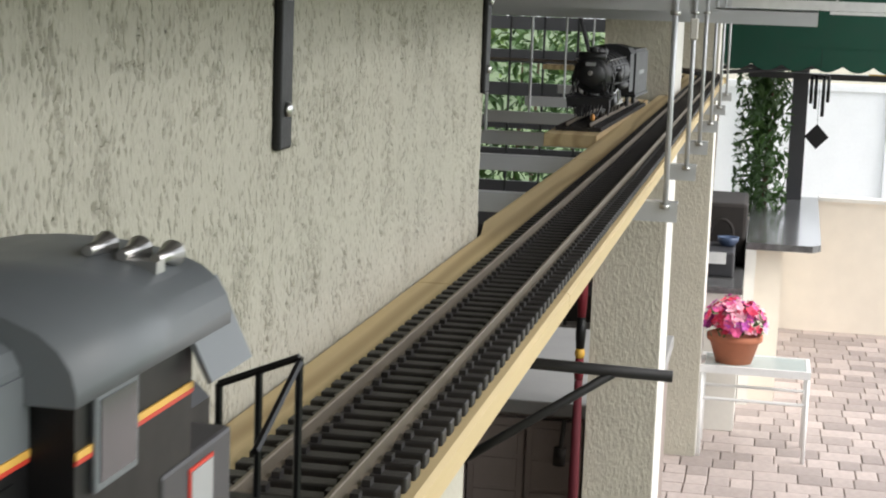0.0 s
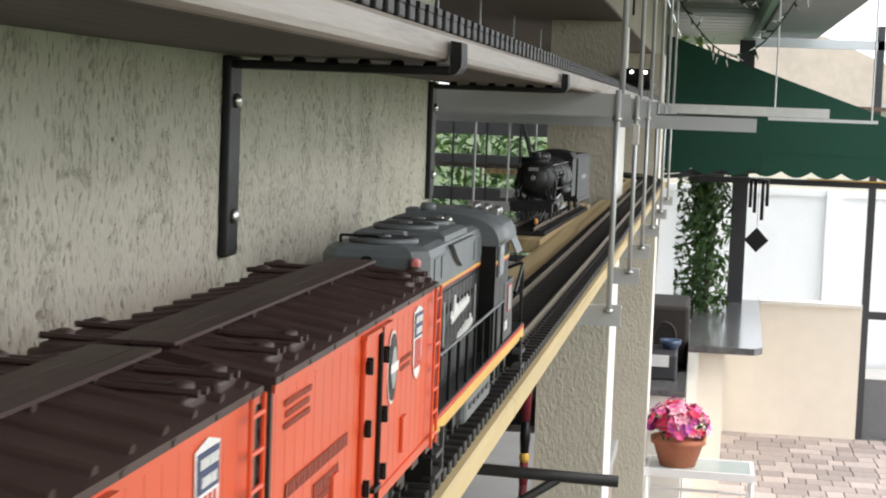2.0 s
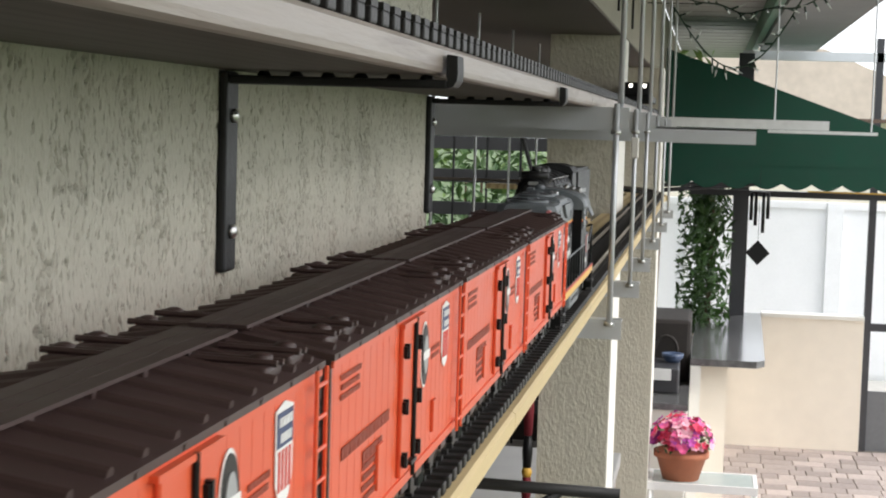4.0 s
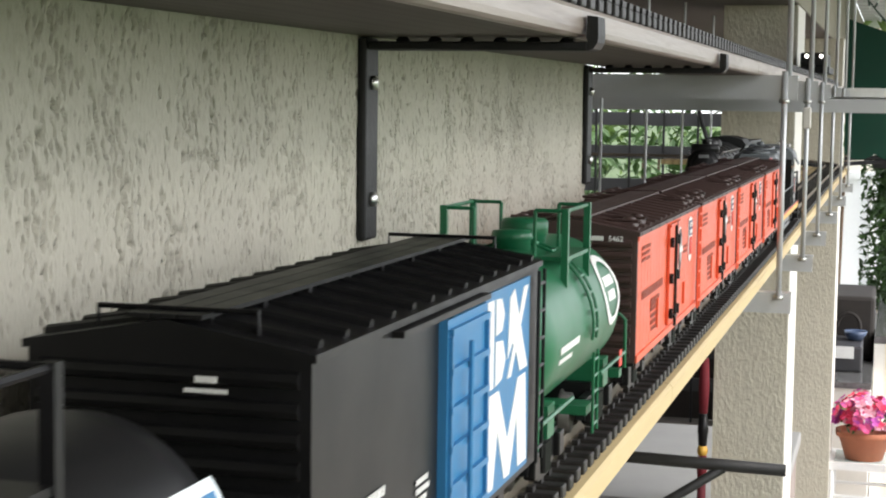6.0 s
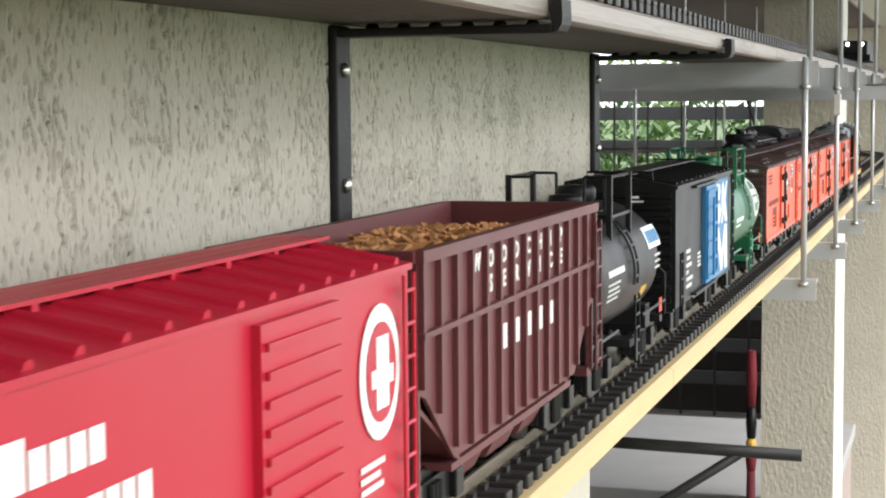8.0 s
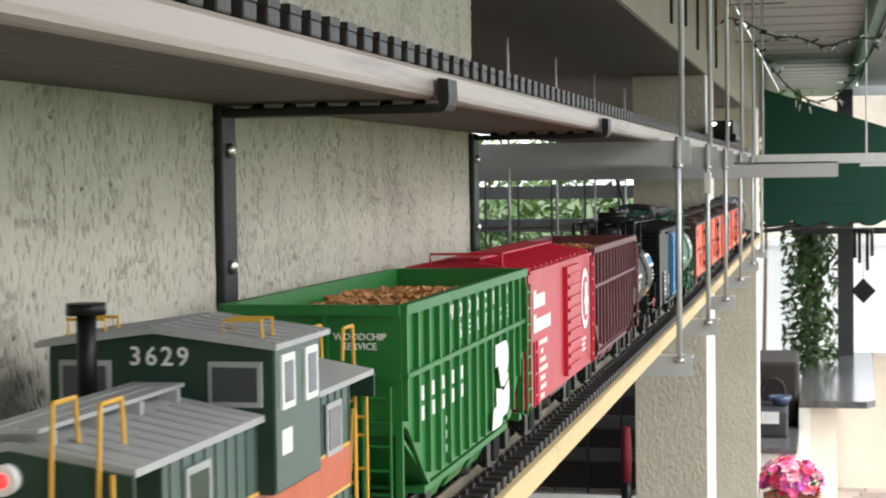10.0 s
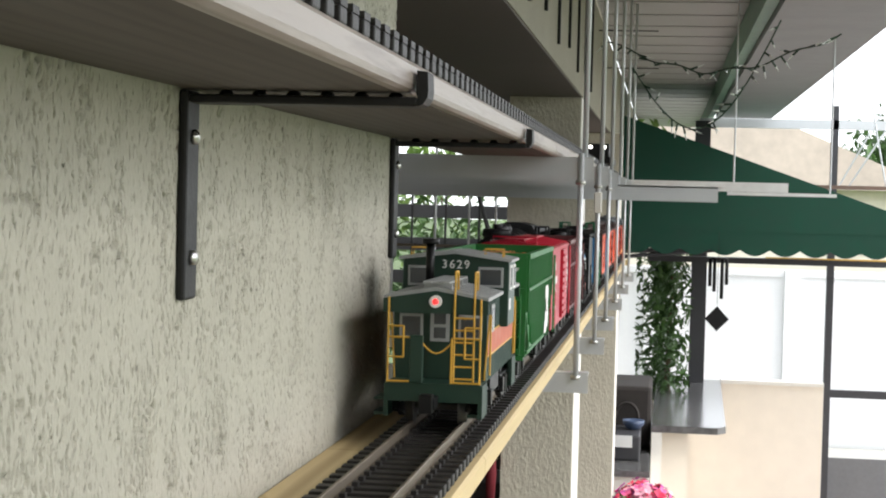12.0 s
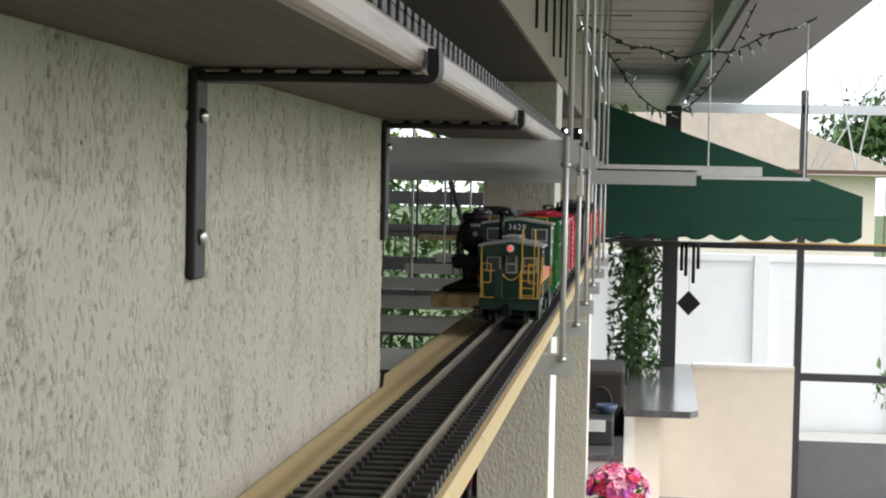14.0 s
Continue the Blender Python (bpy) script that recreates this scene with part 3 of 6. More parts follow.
def bars(parent, name, x, y0, z0, rows, material, u=0.0045):
    """Lettering too small to read, as plain raised blocks: rows of (start, length) from the top down."""
    bm = bmesh.new()
    for k, (a, l) in enumerate(rows):
        z, y, i = z0 - k * u * 1.8, y0 + a, 0
        while y < y0 + a + l:
            w = u * (0.62, 0.5, 0.68, 0.3)[i % 4]
            box(bm, x, y, z - u, x + 0.0004, y + w, z)
            y, i = y + w + u * 0.26, i + 1
    return part(name, bm, material, parent)


def disc_on_side(parent, name, x, y, z, ry, rz, material, t=0.0005):
    bm = bmesh.new()
    n = 28
    a = [bm.verts.new((x, y + ry * math.cos(i * math.tau / n), z + rz * math.sin(i * math.tau / n))) for i in range(n)]
    b = [bm.verts.new((x + t, v.co.y, v.co.z)) for v in a]
    for i in range(n):
        bm.faces.new((a[i], a[(i + 1) % n], b[(i + 1) % n], b[i]))
    bm.faces.new(b)
    return part(name, bm, material, parent)


def reefer():
    c = house_car("refrigerator_car", "orange refrigerator car with a dark brown roof and black hinges", 0.39, ORANGE, BROWN_ROOF, BROWN_ROOF, 0.1495)
    x = W_SIDE
    for y in [-0.188 + k * 0.0165 for k in range(10)] + [0.036 + k * 0.0165 for k in range(9)]:
        part("board_seam", B(x, y, 0.056, x + 0.0001, y + 0.0006, 0.142), ORANGE, c)
    part("sill_band", B(x, -0.194, 0.050, x + 0.0012, 0.194, 0.0555), ORANGE, c)
    part("eave_band", B(x, -0.194, 0.1430, x + 0.0012, 0.194, 0.1460), ORANGE, c)
    for y0, y1, hy in ((-0.027, 0.0035, -0.0235), (0.0055, 0.030, 0.019)):
        d = part("door", B(x, y0, 0.058, x + 0.0028, y1, 0.142, bev=0.0008), ORANGE, c)
        for z in (0.068, 0.098, 0.129):
            part("hinge", boxes((x + 0.0028, hy - 0.0035, z - 0.0030, x + 0.0050, hy + 0.0035, z + 0.0030), (x + 0.0028, hy - 0.0015, z - 0.0042, x + 0.0058, hy + 0.0015, z + 0.0042)), PLASTIC_BLACK, d, "black hinge block")
    part("door_latch", R((x + 0.004, 0.0046, 0.054), (x + 0.004, 0.0046, 0.145), 0.0013, 8), PLASTIC_BLACK, c, "black latch rod")
    part("latch_handle", B(x + 0.003, -0.010, 0.0625, x + 0.006, 0.006, 0.0650), PLASTIC_BLACK, c)
    part("door_hood", B(x, -0.034, 0.1425, x + 0.0045, 0.036, 0.1450), ORANGE, c)
    disc_on_side(c, "round_emblem", x + 0.0004, 0.054, 0.117, 0.0125, 0.0200, LETTER)
    disc_on_side(c, "emblem_ring", x + 0.0009, 0.054, 0.117, 0.0113, 0.0182, PLASTIC_BLACK)
    disc_on_side(c, "emblem_centre", x + 0.0014, 0.054, 0.117, 0.0072, 0.0115, SILVER)
    part("emblem_bar", B(x + 0.0019, 0.0435, 0.1145, x + 0.0022, 0.0645, 0.1195), LETTER, c)
    part("shield_emblem", extrude_x([(0.117, 0.139), (0.131, 0.142), (0.145, 0.139), (0.144, 0.110), (0.139, 0.102), (0.131, 0.099), (0.123, 0.102), (0.118, 0.110)], x + 0.0004, x + 0.0009), LETTER, c, "white shield emblem")
    part("shield_band", B(x + 0.0009, 0.119, 0.124, x + 0.0013, 0.143, 0.138), mat("navy", (0.04, 0.06, 0.14), 0.5), c)
    bars(c, "shield_lettering", x + 0.0013, 0.121, 0.136, ((0, 0.020), (0.002, 0.016)), LETTER, 0.0036)
    for k in range(4):
        part("shield_stripe", B(x + 0.0009, 0.1215 + k * 0.0055, 0.106, x + 0.0013, 0.1240 + k * 0.0055, 0.1225), STRIPE_R, c)
    bars(c, "side_lettering", x + 0.0004, -0.170, 0.1020, ((0, 0.115), (0.050, 0.045)), FADED, 0.0062)
    bars(c, "small_lettering", x + 0.0004, -0.175, 0.1370, ((0, 0.045), (0.002, 0.038), (0.0, 0.042)), FADED, 0.0026)
    bars(c, "capacity_lettering", x + 0.0004, -0.120, 0.0840, ((0, 0.030), (0.0, 0.036), (0.0, 0.030), (0.004, 0.028)), FADED, 0.0030)
    bars(c, "far_lettering", x + 0.0004, 0.080, 0.1180, ((0, 0.030), (0.0, 0.028)), FADED, 0.0026)
    part("placard_board", B(x, -0.088, 0.064, x + 0.0022, -0.074, 0.088, bev=0.0006), ORANGE, c)
    part("placard_board", B(x, 0.086, 0.064, x + 0.0022, 0.098, 0.084, bev=0.0006), ORANGE, c)
    text_part("end_number", "5462", 0.0058, on_back(0.0365, -0.1990, 0.1425), LETTER, c, bold=0.01)
    part("end_bar", B(0.0150, -0.1990, 0.1428, 0.0270, -0.1984, 0.1462), LETTER, c)
    ladder(c, x + 0.004, 0.172, 0.190, 0.050, 0.148, 7, ORANGE)
    ladder(c, -0.2010, -0.048, -0.030, 0.052, 0.148, 7, BROWN_ROOF, "end_ladder", "y")
    for k in range(9):
        y = -0.185 + k * 0.046
        part("roof_clip", B(x + 0.0005, y - 0.002, 0.1468, x + 0.0025, y + 0.0015, 0.1488), BROWN_ROOF, c)
        part("sill_tab", B(x - 0.001, y - 0.010, 0.0455, x + 0.0008, y + 0.010, 0.0500), BROWN_ROOF, c)
    for y in (-0.172, -0.134, 0.134, 0.172):
        for q in (-1, 1):
            hx = q * 0.032
            hh = part("ice_hatch", B(hx - 0.016, y - 0.012, 0.1500, hx + 0.016, y + 0.012, 0.1560, bev=0.002), BROWN_ROOF, c)
            part("hatch_bar", rods(0.0016, ((hx - 0.018, y - 0.004, 0.1576), (hx + 0.018, y - 0.004, 0.1566)), ((hx - 0.018, y + 0.006, 0.1570), (hx + 0.018, y + 0.006, 0.1560))), BROWN_ROOF, hh)
            part("hatch_latch", lathe(bmesh.new(), [(0.0048, 0.1552), (0.0048, 0.1590), (0.0020, 0.1602)], 10, "z", (hx + q * 0.010, y + 0.001, 0)), BROWN_ROOF, hh)
    return c


def box_car():
    c = house_car("box_car", "black box car with a bright blue sliding door", 0.362, TANK_BLACK, PLASTIC_BLACK, PLASTIC_BLACK)
    d = part("sliding_door", B(W_SIDE, -0.022, 0.056, W_SIDE + 0.004, 0.049, 0.152), BLUE, c, "blue panelled sliding door")
    for k in range(6):
        part("door_rib", B(W_SIDE + 0.004, -0.020, 0.060 + k * 0.0170, W_SIDE + 0.0062, 0.047, 0.0630 + k * 0.0170), BLUE, d)
    for y in (-0.020, 0.0445):
        part("door_stile", B(W_SIDE + 0.004, y, 0.0635, W_SIDE + 0.0058, y + 0.003, 0.1445), BLUE, d)
    part("door_bar", R((W_SIDE + 0.0075, 0.006, 0.062), (W_SIDE + 0.0075, 0.006, 0.140), 0.0012, 6), BLUE, d)
    part("blue_panel", B(W_SIDE, 0.057, 0.054, W_SIDE + 0.001, 0.155, 0.154), BLUE, c, "blue painted panel")
    # big painted device as plain white shapes
    x = W_SIDE + 0.0010
    for pts in ([(0.061, 0.107), (0.074, 0.107), (0.074, 0.150), (0.061, 0.150)], [(0.078, 0.107), (0.092, 0.109), (0.099, 0.118), (0.093, 0.128), (0.078, 0.129)],
                [(0.078, 0.132), (0.091, 0.133), (0.096, 0.141), (0.090, 0.149), (0.078, 0.150)], [(0.104, 0.107), (0.112, 0.107), (0.150, 0.150), (0.140, 0.150)],
                [(0.104, 0.117), (0.114, 0.124), (0.124, 0.117), (0.132, 0.107), (0.150, 0.107), (0.118, 0.151), (0.108, 0.147)],
                [(0.061, 0.057), (0.076, 0.057), (0.084, 0.084), (0.100, 0.057), (0.112, 0.057), (0.126, 0.084), (0.131, 0.057), (0.151, 0.057), (0.146, 0.104), (0.128, 0.104), (0.106, 0.076), (0.086, 0.104), (0.066, 0.104)]):
        part("painted_device", extrude_x(pts, x, x + 0.0004), LETTER, c, "white painted shape")
    for z in (0.0520, 0.1535):
        part("door_track", B(W_SIDE, -0.09, z, W_SIDE + 0.005, 0.052, z + 0.0026), PLASTIC_BLACK, c)
    bars(c, "side_lettering", W_SIDE + 0.0005, -0.125, 0.098, ((0.0, 0.024), (0.004, 0.018), (0.0, 0.030), (0, 0.012), (0.002, 0.034), (0.0, 0.030)), LETTER, 0.0036)
    bars(c, "small_lettering", W_SIDE + 0.0005, -0.056, 0.090, ((0.0, 0.016), (0.0, 0.018), (0.0, 0.014), (0, 0.018)), LETTER, 0.0022)
    part("end_lettering", boxes((0.012, -0.1850, 0.1490, 0.020, -0.1845, 0.1512), (0.008, -0.1850, 0.1455, 0.024, -0.1845, 0.1470)), LETTER, c)
    ladder(c, W_SIDE + 0.004, 0.164, 0.178, 0.052, 0.156, 7, PLASTIC_BLACK)
    ladder(c, W_SIDE + 0.004, -0.178, -0.165, 0.052, 0.10, 3, PLASTIC_BLACK)
    for y in (-0.172, 0.172):
        part("roof_grab", tube([(-0.03, y, 0.162), (-0.03, y, 0.172), (0.03, y, 0.172), (0.03, y, 0.162)], 0.0011), PLASTIC_BLACK, c)
    return c


def red_box_car():
    c = house_car("red_box_car", "red box car with white lettering shapes and a ribbed door", 0.362, RED, RED, RED, 0.162)
    d = part("sliding_door", B(W_SIDE, 0.005, 0.056, W_SIDE + 0.004, 0.085, 0.156), RED, c)
    for k in range(9):
        part("door_rib", B(W_SIDE + 0.004, 0.008, 0.062 + k * 0.0105, W_SIDE + 0.006, 0.082, 0.065 + k * 0.0105), RED, d)
    disc_on_side(c, "round_emblem", W_SIDE + 0.0006, 0.140, 0.118, 0.026, 0.030, LETTER)
    disc_on_side(c, "emblem_ring", W_SIDE + 0.0012, 0.140, 0.118, 0.019, 0.022, RED)
    part("emblem_figure", boxes((W_SIDE + 0.0018, 0.132, 0.102, W_SIDE + 0.0022, 0.148, 0.134), (W_SIDE + 0.0018, 0.126, 0.112, W_SIDE + 0.0022, 0.154, 0.120)), LETTER, c)
    for a, b, z in ((-0.160, 0.013, 0.138), (-0.145, 0.009, 0.138), (-0.134, 0.009, 0.138), (-0.123, 0.009, 0.138), (-0.112, 0.009, 0.138), (-0.160, 0.013, 0.118), (-0.145, 0.009, 0.118), (-0.134, 0.008, 0.118), (-0.124, 0.008, 0.118), (-0.114, 0.009, 0.118), (-0.103, 0.008, 0.118), (-0.093, 0.008, 0.118), (-0.083, 0.009, 0.118)):
        hgt = 0.015 if b > 0.01 else 0.011
        part("name_block", B(W_SIDE + 0.0003, a, z - 0.008, W_SIDE + 0.0008, a + b, z - 0.008 + hgt), LETTER, c)
    bars(c, "side_lettering", W_SIDE + 0.0005, -0.135, 0.102, ((0.0, 0.04), (0.008, 0.012), (0.004, 0.03), (0.0, 0.04), (0.006, 0.024), (0.006, 0.028), (0.006, 0.020)), LETTER, 0.0042)
    bars(c, "small_lettering", W_SIDE + 0.0005, 0.115, 0.080, ((0.0, 0.03), (0.0, 0.024), (0.0, 0.028)), LETTER, 0.0028)
    ladder(c, W_SIDE + 0.004, 0.164, 0.178, 0.052, 0.158, 7, RED)
    ladder(c, W_SIDE + 0.004, -0.178, -0.165, 0.052, 0.105, 3, RED)
    part("roof_grab", tube([(-0.03, -0.172, 0.166), (-0.03, -0.172, 0.176), (0.03, -0.172, 0.176), (0.03, -0.172, 0.166)], 0.0011), RED, c)
    return c


def tank_car(name, label, material, length=0.33, oval=True):
    c = thing(name, label, "railway car")
    h, r, zc = length / 2, 0.0500, 0.1020
    e = 0.024
    prof = [(0.006, -h + 0.012), (0.026, -h + 0.014), (0.040, -h + 0.020), (0.047, -h + 0.028), (r, -h + 0.012 + e + 0.010), (r, h - 0.022 - e), (0.047, h - 0.028), (0.040, h - 0.020), (0.026, h - 0.014), (0.006, h - 0.012)]
    part("tank", lathe(bmesh.new(), prof, 48, "y", (0, 0, zc)), material, c)
    arc = [radians(-100 + k * 200 / 30) for k in range(31)]
    for d in (-0.007, 0.007):
        part("hoop_stile", tube([((r + 0.003) * math.sin(a), d, zc + (r + 0.003) * math.cos(a)) for a in arc], 0.0011), material, c)
    for a in arc[1::2]:
        p, q = (r + 0.003) * math.sin(a), zc + (r + 0.003) * math.cos(a)
        part("hoop_rung", R((p, -0.0065, q), (p, 0.0065, q), 0.0011, 6), material, c)
    part("dome", lathe(bmesh.new(), [(0.0145, 0.140), (0.0145, 0.157), (0.0160, 0.158), (0.0160, 0.166), (0.0140, 0.1685), (0.003, 0.1695)], 20, "z", (0, 0.020, 0)), material, c)
    part("valve_housing", lathe(bmesh.new(), [(0.0125, 0.140), (0.0125, 0.157), (0.0140, 0.158), (0.0125, 0.163), (0.003, 0.164)], 16, "z", (0.0, -0.018, 0)), material, c)
    for q in (-1, 1):
        x0, x1 = sorted((q * 0.024, q * 0.041))
        deck = part("platform", B(x0, -0.040, 0.1465, x1, 0.036, 0.149), material, c)
    for sx in (-1, 1):
        x = sx * 0.0395
        pr = []
        for y in (-0.040, 0.036):
            part("rail_post", B(x - 0.0022, y - 0.0022, 0.128, x + 0.0022, y + 0.0022, 0.1795), material, deck)
        pr.append(((x, -0.040, 0.178), (x, 0.036, 0.178)))
        part("guard_rail", rods(0.0013, *pr), material, deck)
    for y in (-0.040, 0.036):
        for q in (-1, 1):
            part("guard_rail", rods(0.0013, ((q * 0.0395, y, 0.178), (q * 0.020, y, 0.178)), ((q * 0.020, y, 0.178), (q * 0.020, y, 0.149))), material, deck)
    f = part("frame", boxes((-0.010, -h, 0.044, 0.010, h, 0.052), (-0.046, -h, 0.044, 0.046, -h + 0.012, 0.050), (-0.046, h - 0.012, 0.044, 0.046, h, 0.050), (-0.05, -0.012, 0.044, 0.05, 0.012, 0.050), (-0.044, -h + 0.05, 0.046, 0.044, -h + 0.07, 0.066), (-0.044, h - 0.07, 0.046, 0.044, h - 0.05, 0.066)), material, c)
    for y0, y1 in ((-h, -0.05), (0.05, h)):
        part("side_rail", R((0.048, y0, 0.062), (0.048, y1, 0.062), 0.0014, 6), material, f)
    for y in (-h, h):
        part("end_hoop", tube([(-0.048, y, 0.050), (-0.048, y, 0.086), (-0.044, y, 0.090), (0.044, y, 0.090), (0.048, y, 0.086), (0.048, y, 0.050)], 0.0014), material, f)
    part("placard", B(0.0485, h - 0.030, 0.055, 0.0490, h - 0.018, 0.067), STRIPE_R, f, "small red and white placard")
    ladder(c, 0.0535, -0.008, 0.008, 0.032, 0.085, 5, material, "step_ladder")
    for s in (-1, 1):
        truck(c, s * (h - 0.065))
        coupler(c, s * h, s)

    def wrapped(nm, y0, y1, a0, a1, m, n=8, lift=0.0004):
        """A decal that follows the tank's round side; angles from the top."""
        bm = bmesh.new()
        rows = []
        for k in range(n + 1):
            a = radians(a0 + (a1 - a0) * k / n)
            rr = r + lift
            rows.append([bm.verts.new((rr * math.sin(a), y, zc + rr * math.cos(a))) for y in (y0, y1)] + [bm.verts.new(((r - 0.001) * math.sin(a), y, zc + (r - 0.001) * math.cos(a))) for y in (y1, y0)])
        for p, q in zip(rows, rows[1:]):
            for i in range(4):
                bm.faces.new((p[i], p[(i + 1) % 4], q[(i + 1) % 4], q[i]))
        bm.faces.new(rows[0][::-1])
        bm.faces.new(rows[-1])
        return part(nm, bm, m, c)

    if oval:
        n = 26
        bm = bmesh.new()
        for k in range(n):
            for (q0, q1) in ((1.0, 0.78),):
                vs = []
                for kk, q in ((k, q0), (k + 1, q0), (k + 1, q1), (k, q1)):
                    th = kk * math.tau / n
                    a = radians(72 + 30 * q * math.sin(th))
                    vs.append(bm.verts.new(((r + 0.0006) * math.sin(a), 0.085 + 0.030 * q * math.cos(th), zc + (r + 0.0006) * math.cos(a))))
                bm.faces.new(vs)
        part("oval_emblem", bm, LETTER, c, "white oval ring emblem")
        wrapped("emblem_block", 0.068, 0.102, 62, 70, LETTER)
        wrapped("emblem_block", 0.072, 0.098, 74, 82, LETTER)
        wrapped("small_lettering", -0.10, -0.04, 92, 97, LETTER)
        wrapped("small_lettering", -0.10, -0.06, 101, 104, LETTER)
    else:
        wrapped("logo_panel", 0.076, 0.130, 55, 77, mat("logo_white", (0.75, 0.82, 0.86), 0.4), lift=0.0004)
        for k in range(4):
            wrapped("logo_block", 0.081 + k * 0.0120, 0.090 + k * 0.0120, 60, 72, BLUE, lift=0.0010)
        for k in range(9):
            wrapped("name_block", -0.090 + k * 0.0066, -0.0855 + k * 0.0066, 80, 85.5, LETTER, 3)
        for k in range(4):
            for i in range(9 - k % 2):
                wrapped("small_lettering", -0.092 + i * 0.0050, -0.0888 + i * 0.0050, 91 + k * 4.5, 92.8 + k * 4.5, LETTER, 2)
        for k in range(3):
            for i in range(5):
                wrapped("small_lettering", 0.098 + i * 0.0050, 0.1012 + i * 0.0050, 84 + k * 6, 86 + k * 6, LETTER, 2)
        wrapped("yellow_label", 0.05, 0.075, 110, 122, YELLOW)
    return c


def woodchip_car(name, label, material, words):
    """A ribbed open-top hopper with a load of wood chips."""
    c = thing(name, label, "railway car")
    length = 0.388
    h, w, zt = length / 2, 0.0520, 0.166
    t = 0.0022
    body = part("floor_sheet", B(-w + t, -h + 0.06, 0.048, w - t, h - 0.06, 0.052), material, c)
    outline = [(-h, zt), (-h, 0.098), (-h + 0.012, 0.094), (-h + 0.058, 0.056), (h - 0.058, 0.056), (h - 0.012, 0.094), (h, 0.098), (h, zt)]
    for s in (-1, 1):
        x0, x1 = sorted((s * w, s * (w - t)))
        part("side_wall", extrude_x(outline, x0, x1), material, body)
        y0, y1 = sorted((s * h, s * (h - t)))
        part("end_wall", B(-w + t, y0, 0.092, w - t, y1, zt), material, body)
        a, b = s * h, s * (h - 0.075)
        bm = bmesh.new()
        v = [bm.verts.new(p) for p in ((-w + t, a, 0.092), (w - t, a, 0.092), (w - t, b, 0.050), (-w + t, b, 0.050), (-w + t, a, 0.095), (w - t, a, 0.095), (w - t, b, 0.053), (-w + t, b, 0.053))]
        for q in ((0, 1, 2, 3), (4, 5, 6, 7), (0, 1, 5, 4), (1, 2, 6, 5), (2, 3, 7, 6), (3, 0, 4, 7)):
            bm.faces.new([v[i] for i in q])
        part("slope_sheet", bm, material, body)
        part("corner_gusset", B(w - 0.004, a - 0.003 if s > 0 else a, 0.050, w, a if s > 0 else a + 0.003, 0.100), material, body)
    part("top_rim", boxes((w - 0.002, -h - 0.001, zt - 0.006, w + 0.004, h + 0.001, zt), (-w - 0.004, -h - 0.001, zt - 0.006, -w + 0.002, h + 0.001, zt), (-w, -h - 0.004, zt - 0.006, w, -h + 0.001, zt), (-w, h - 0.001, zt - 0.006, w, h + 0.004, zt)), material, body)
    n = 15
    for k in range(n):
        y = -h + 0.003 + k * (length - 0.006) / (n - 1)
        for s in (-1, 1):
            x0, x1 = sorted((s * w, s * (w + 0.0032)))
            part("rib", B(x0, y - 0.0018, 0.058 + (0.042 if k in (0, n - 1) else 0.026 if k in (1, n - 2) else 0.004 if k in (2, n - 3) else 0.0), x1, y + 0.0018, zt - 0.006), material, body)
    part("belt_rail", boxes((w, -h, 0.124, w + 0.004, h, 0.127), (-w - 0.004, -h, 0.124, -w, h, 0.127), (-w, -h - 0.003, 0.124, w, -h, 0.127)), material, body)
    for x in (-0.034, 0.008):
        part("end_rib", B(x - 0.0015, -h - 0.003, 0.088, x + 0.0015, -h, zt - 0.006), material, body)
    part("end_post", rods(0.0015, ((w - 0.004, -h + 0.002, 0.05), (w - 0.004, -h + 0.002, 0.088)), ((-w + 0.004, -h + 0.002, 0.05), (-w + 0.004, -h + 0.002, 0.088)), ((w - 0.004, h - 0.002, 0.05), (w - 0.004, h - 0.002, 0.088))), material, c)
    part("sill", boxes((-0.011, -h, 0.042, 0.011, h, 0.0478), (-0.05, -h, 0.046, 0.05, -h + 0.01, 0.052), (-0.05, h - 0.01, 0.046, 0.05, h, 0.052)), material, c)
    for y in (-0.07, 0.0, 0.07):
        v = extrude_y(bmesh.new(), [(-0.044, 0.0478), (0.044, 0.0478), (0.036, 0.032), (-0.036, 0.032)], y - 0.024, y + 0.024)
        part("hopper_outlet", v, material, c)
    # the load
    rnd = random.Random(5)
    bm = bmesh.new()
    g = 24
    grid = [[bm.verts.new((-w + 0.003 + (2 * w - 0.006) * i / 8, -h + 0.003 + (length - 0.006) * j / g, 0.147 + 0.011 * math.exp(-((j - g / 2) / 7) ** 2) - 0.004 * abs(i - 4) / 4 + rnd.uniform(-0.001, 0.001))) for i in range(9)] for j in range(g + 1)]
    for j in range(g):
        for i in range(8):
            bm.faces.new((grid[j][i], grid[j][i + 1], grid[j + 1][i + 1], grid[j + 1][i]))
    for k in range(700):
        x, y = rnd.uniform(-w + 0.006, w - 0.006), rnd.uniform(-h + 0.006, h - 0.006)
        z = 0.149 + 0.011 * math.exp(-((y / length * g) / 7) ** 2) - 0.004 * abs(x) / w
        m = Matrix.Translation((x, y, z)) @ Euler((rnd.uniform(-0.6, 0.6), rnd.uniform(-0.6, 0.6), rnd.uniform(0, 3))).to_matrix().to_4x4()
        a, b, d = rnd.uniform(0.003, 0.007), rnd.uniform(0.0015, 0.003), 0.0008
        v = [bm.verts.new(m @ Vector(p)) for p in ((-a, -b, -d), (a, -b, -d), (a, b, -d), (-a, b, -d), (-a, -b, d), (a, -b, d), (a, b, d), (-a, b, d))]
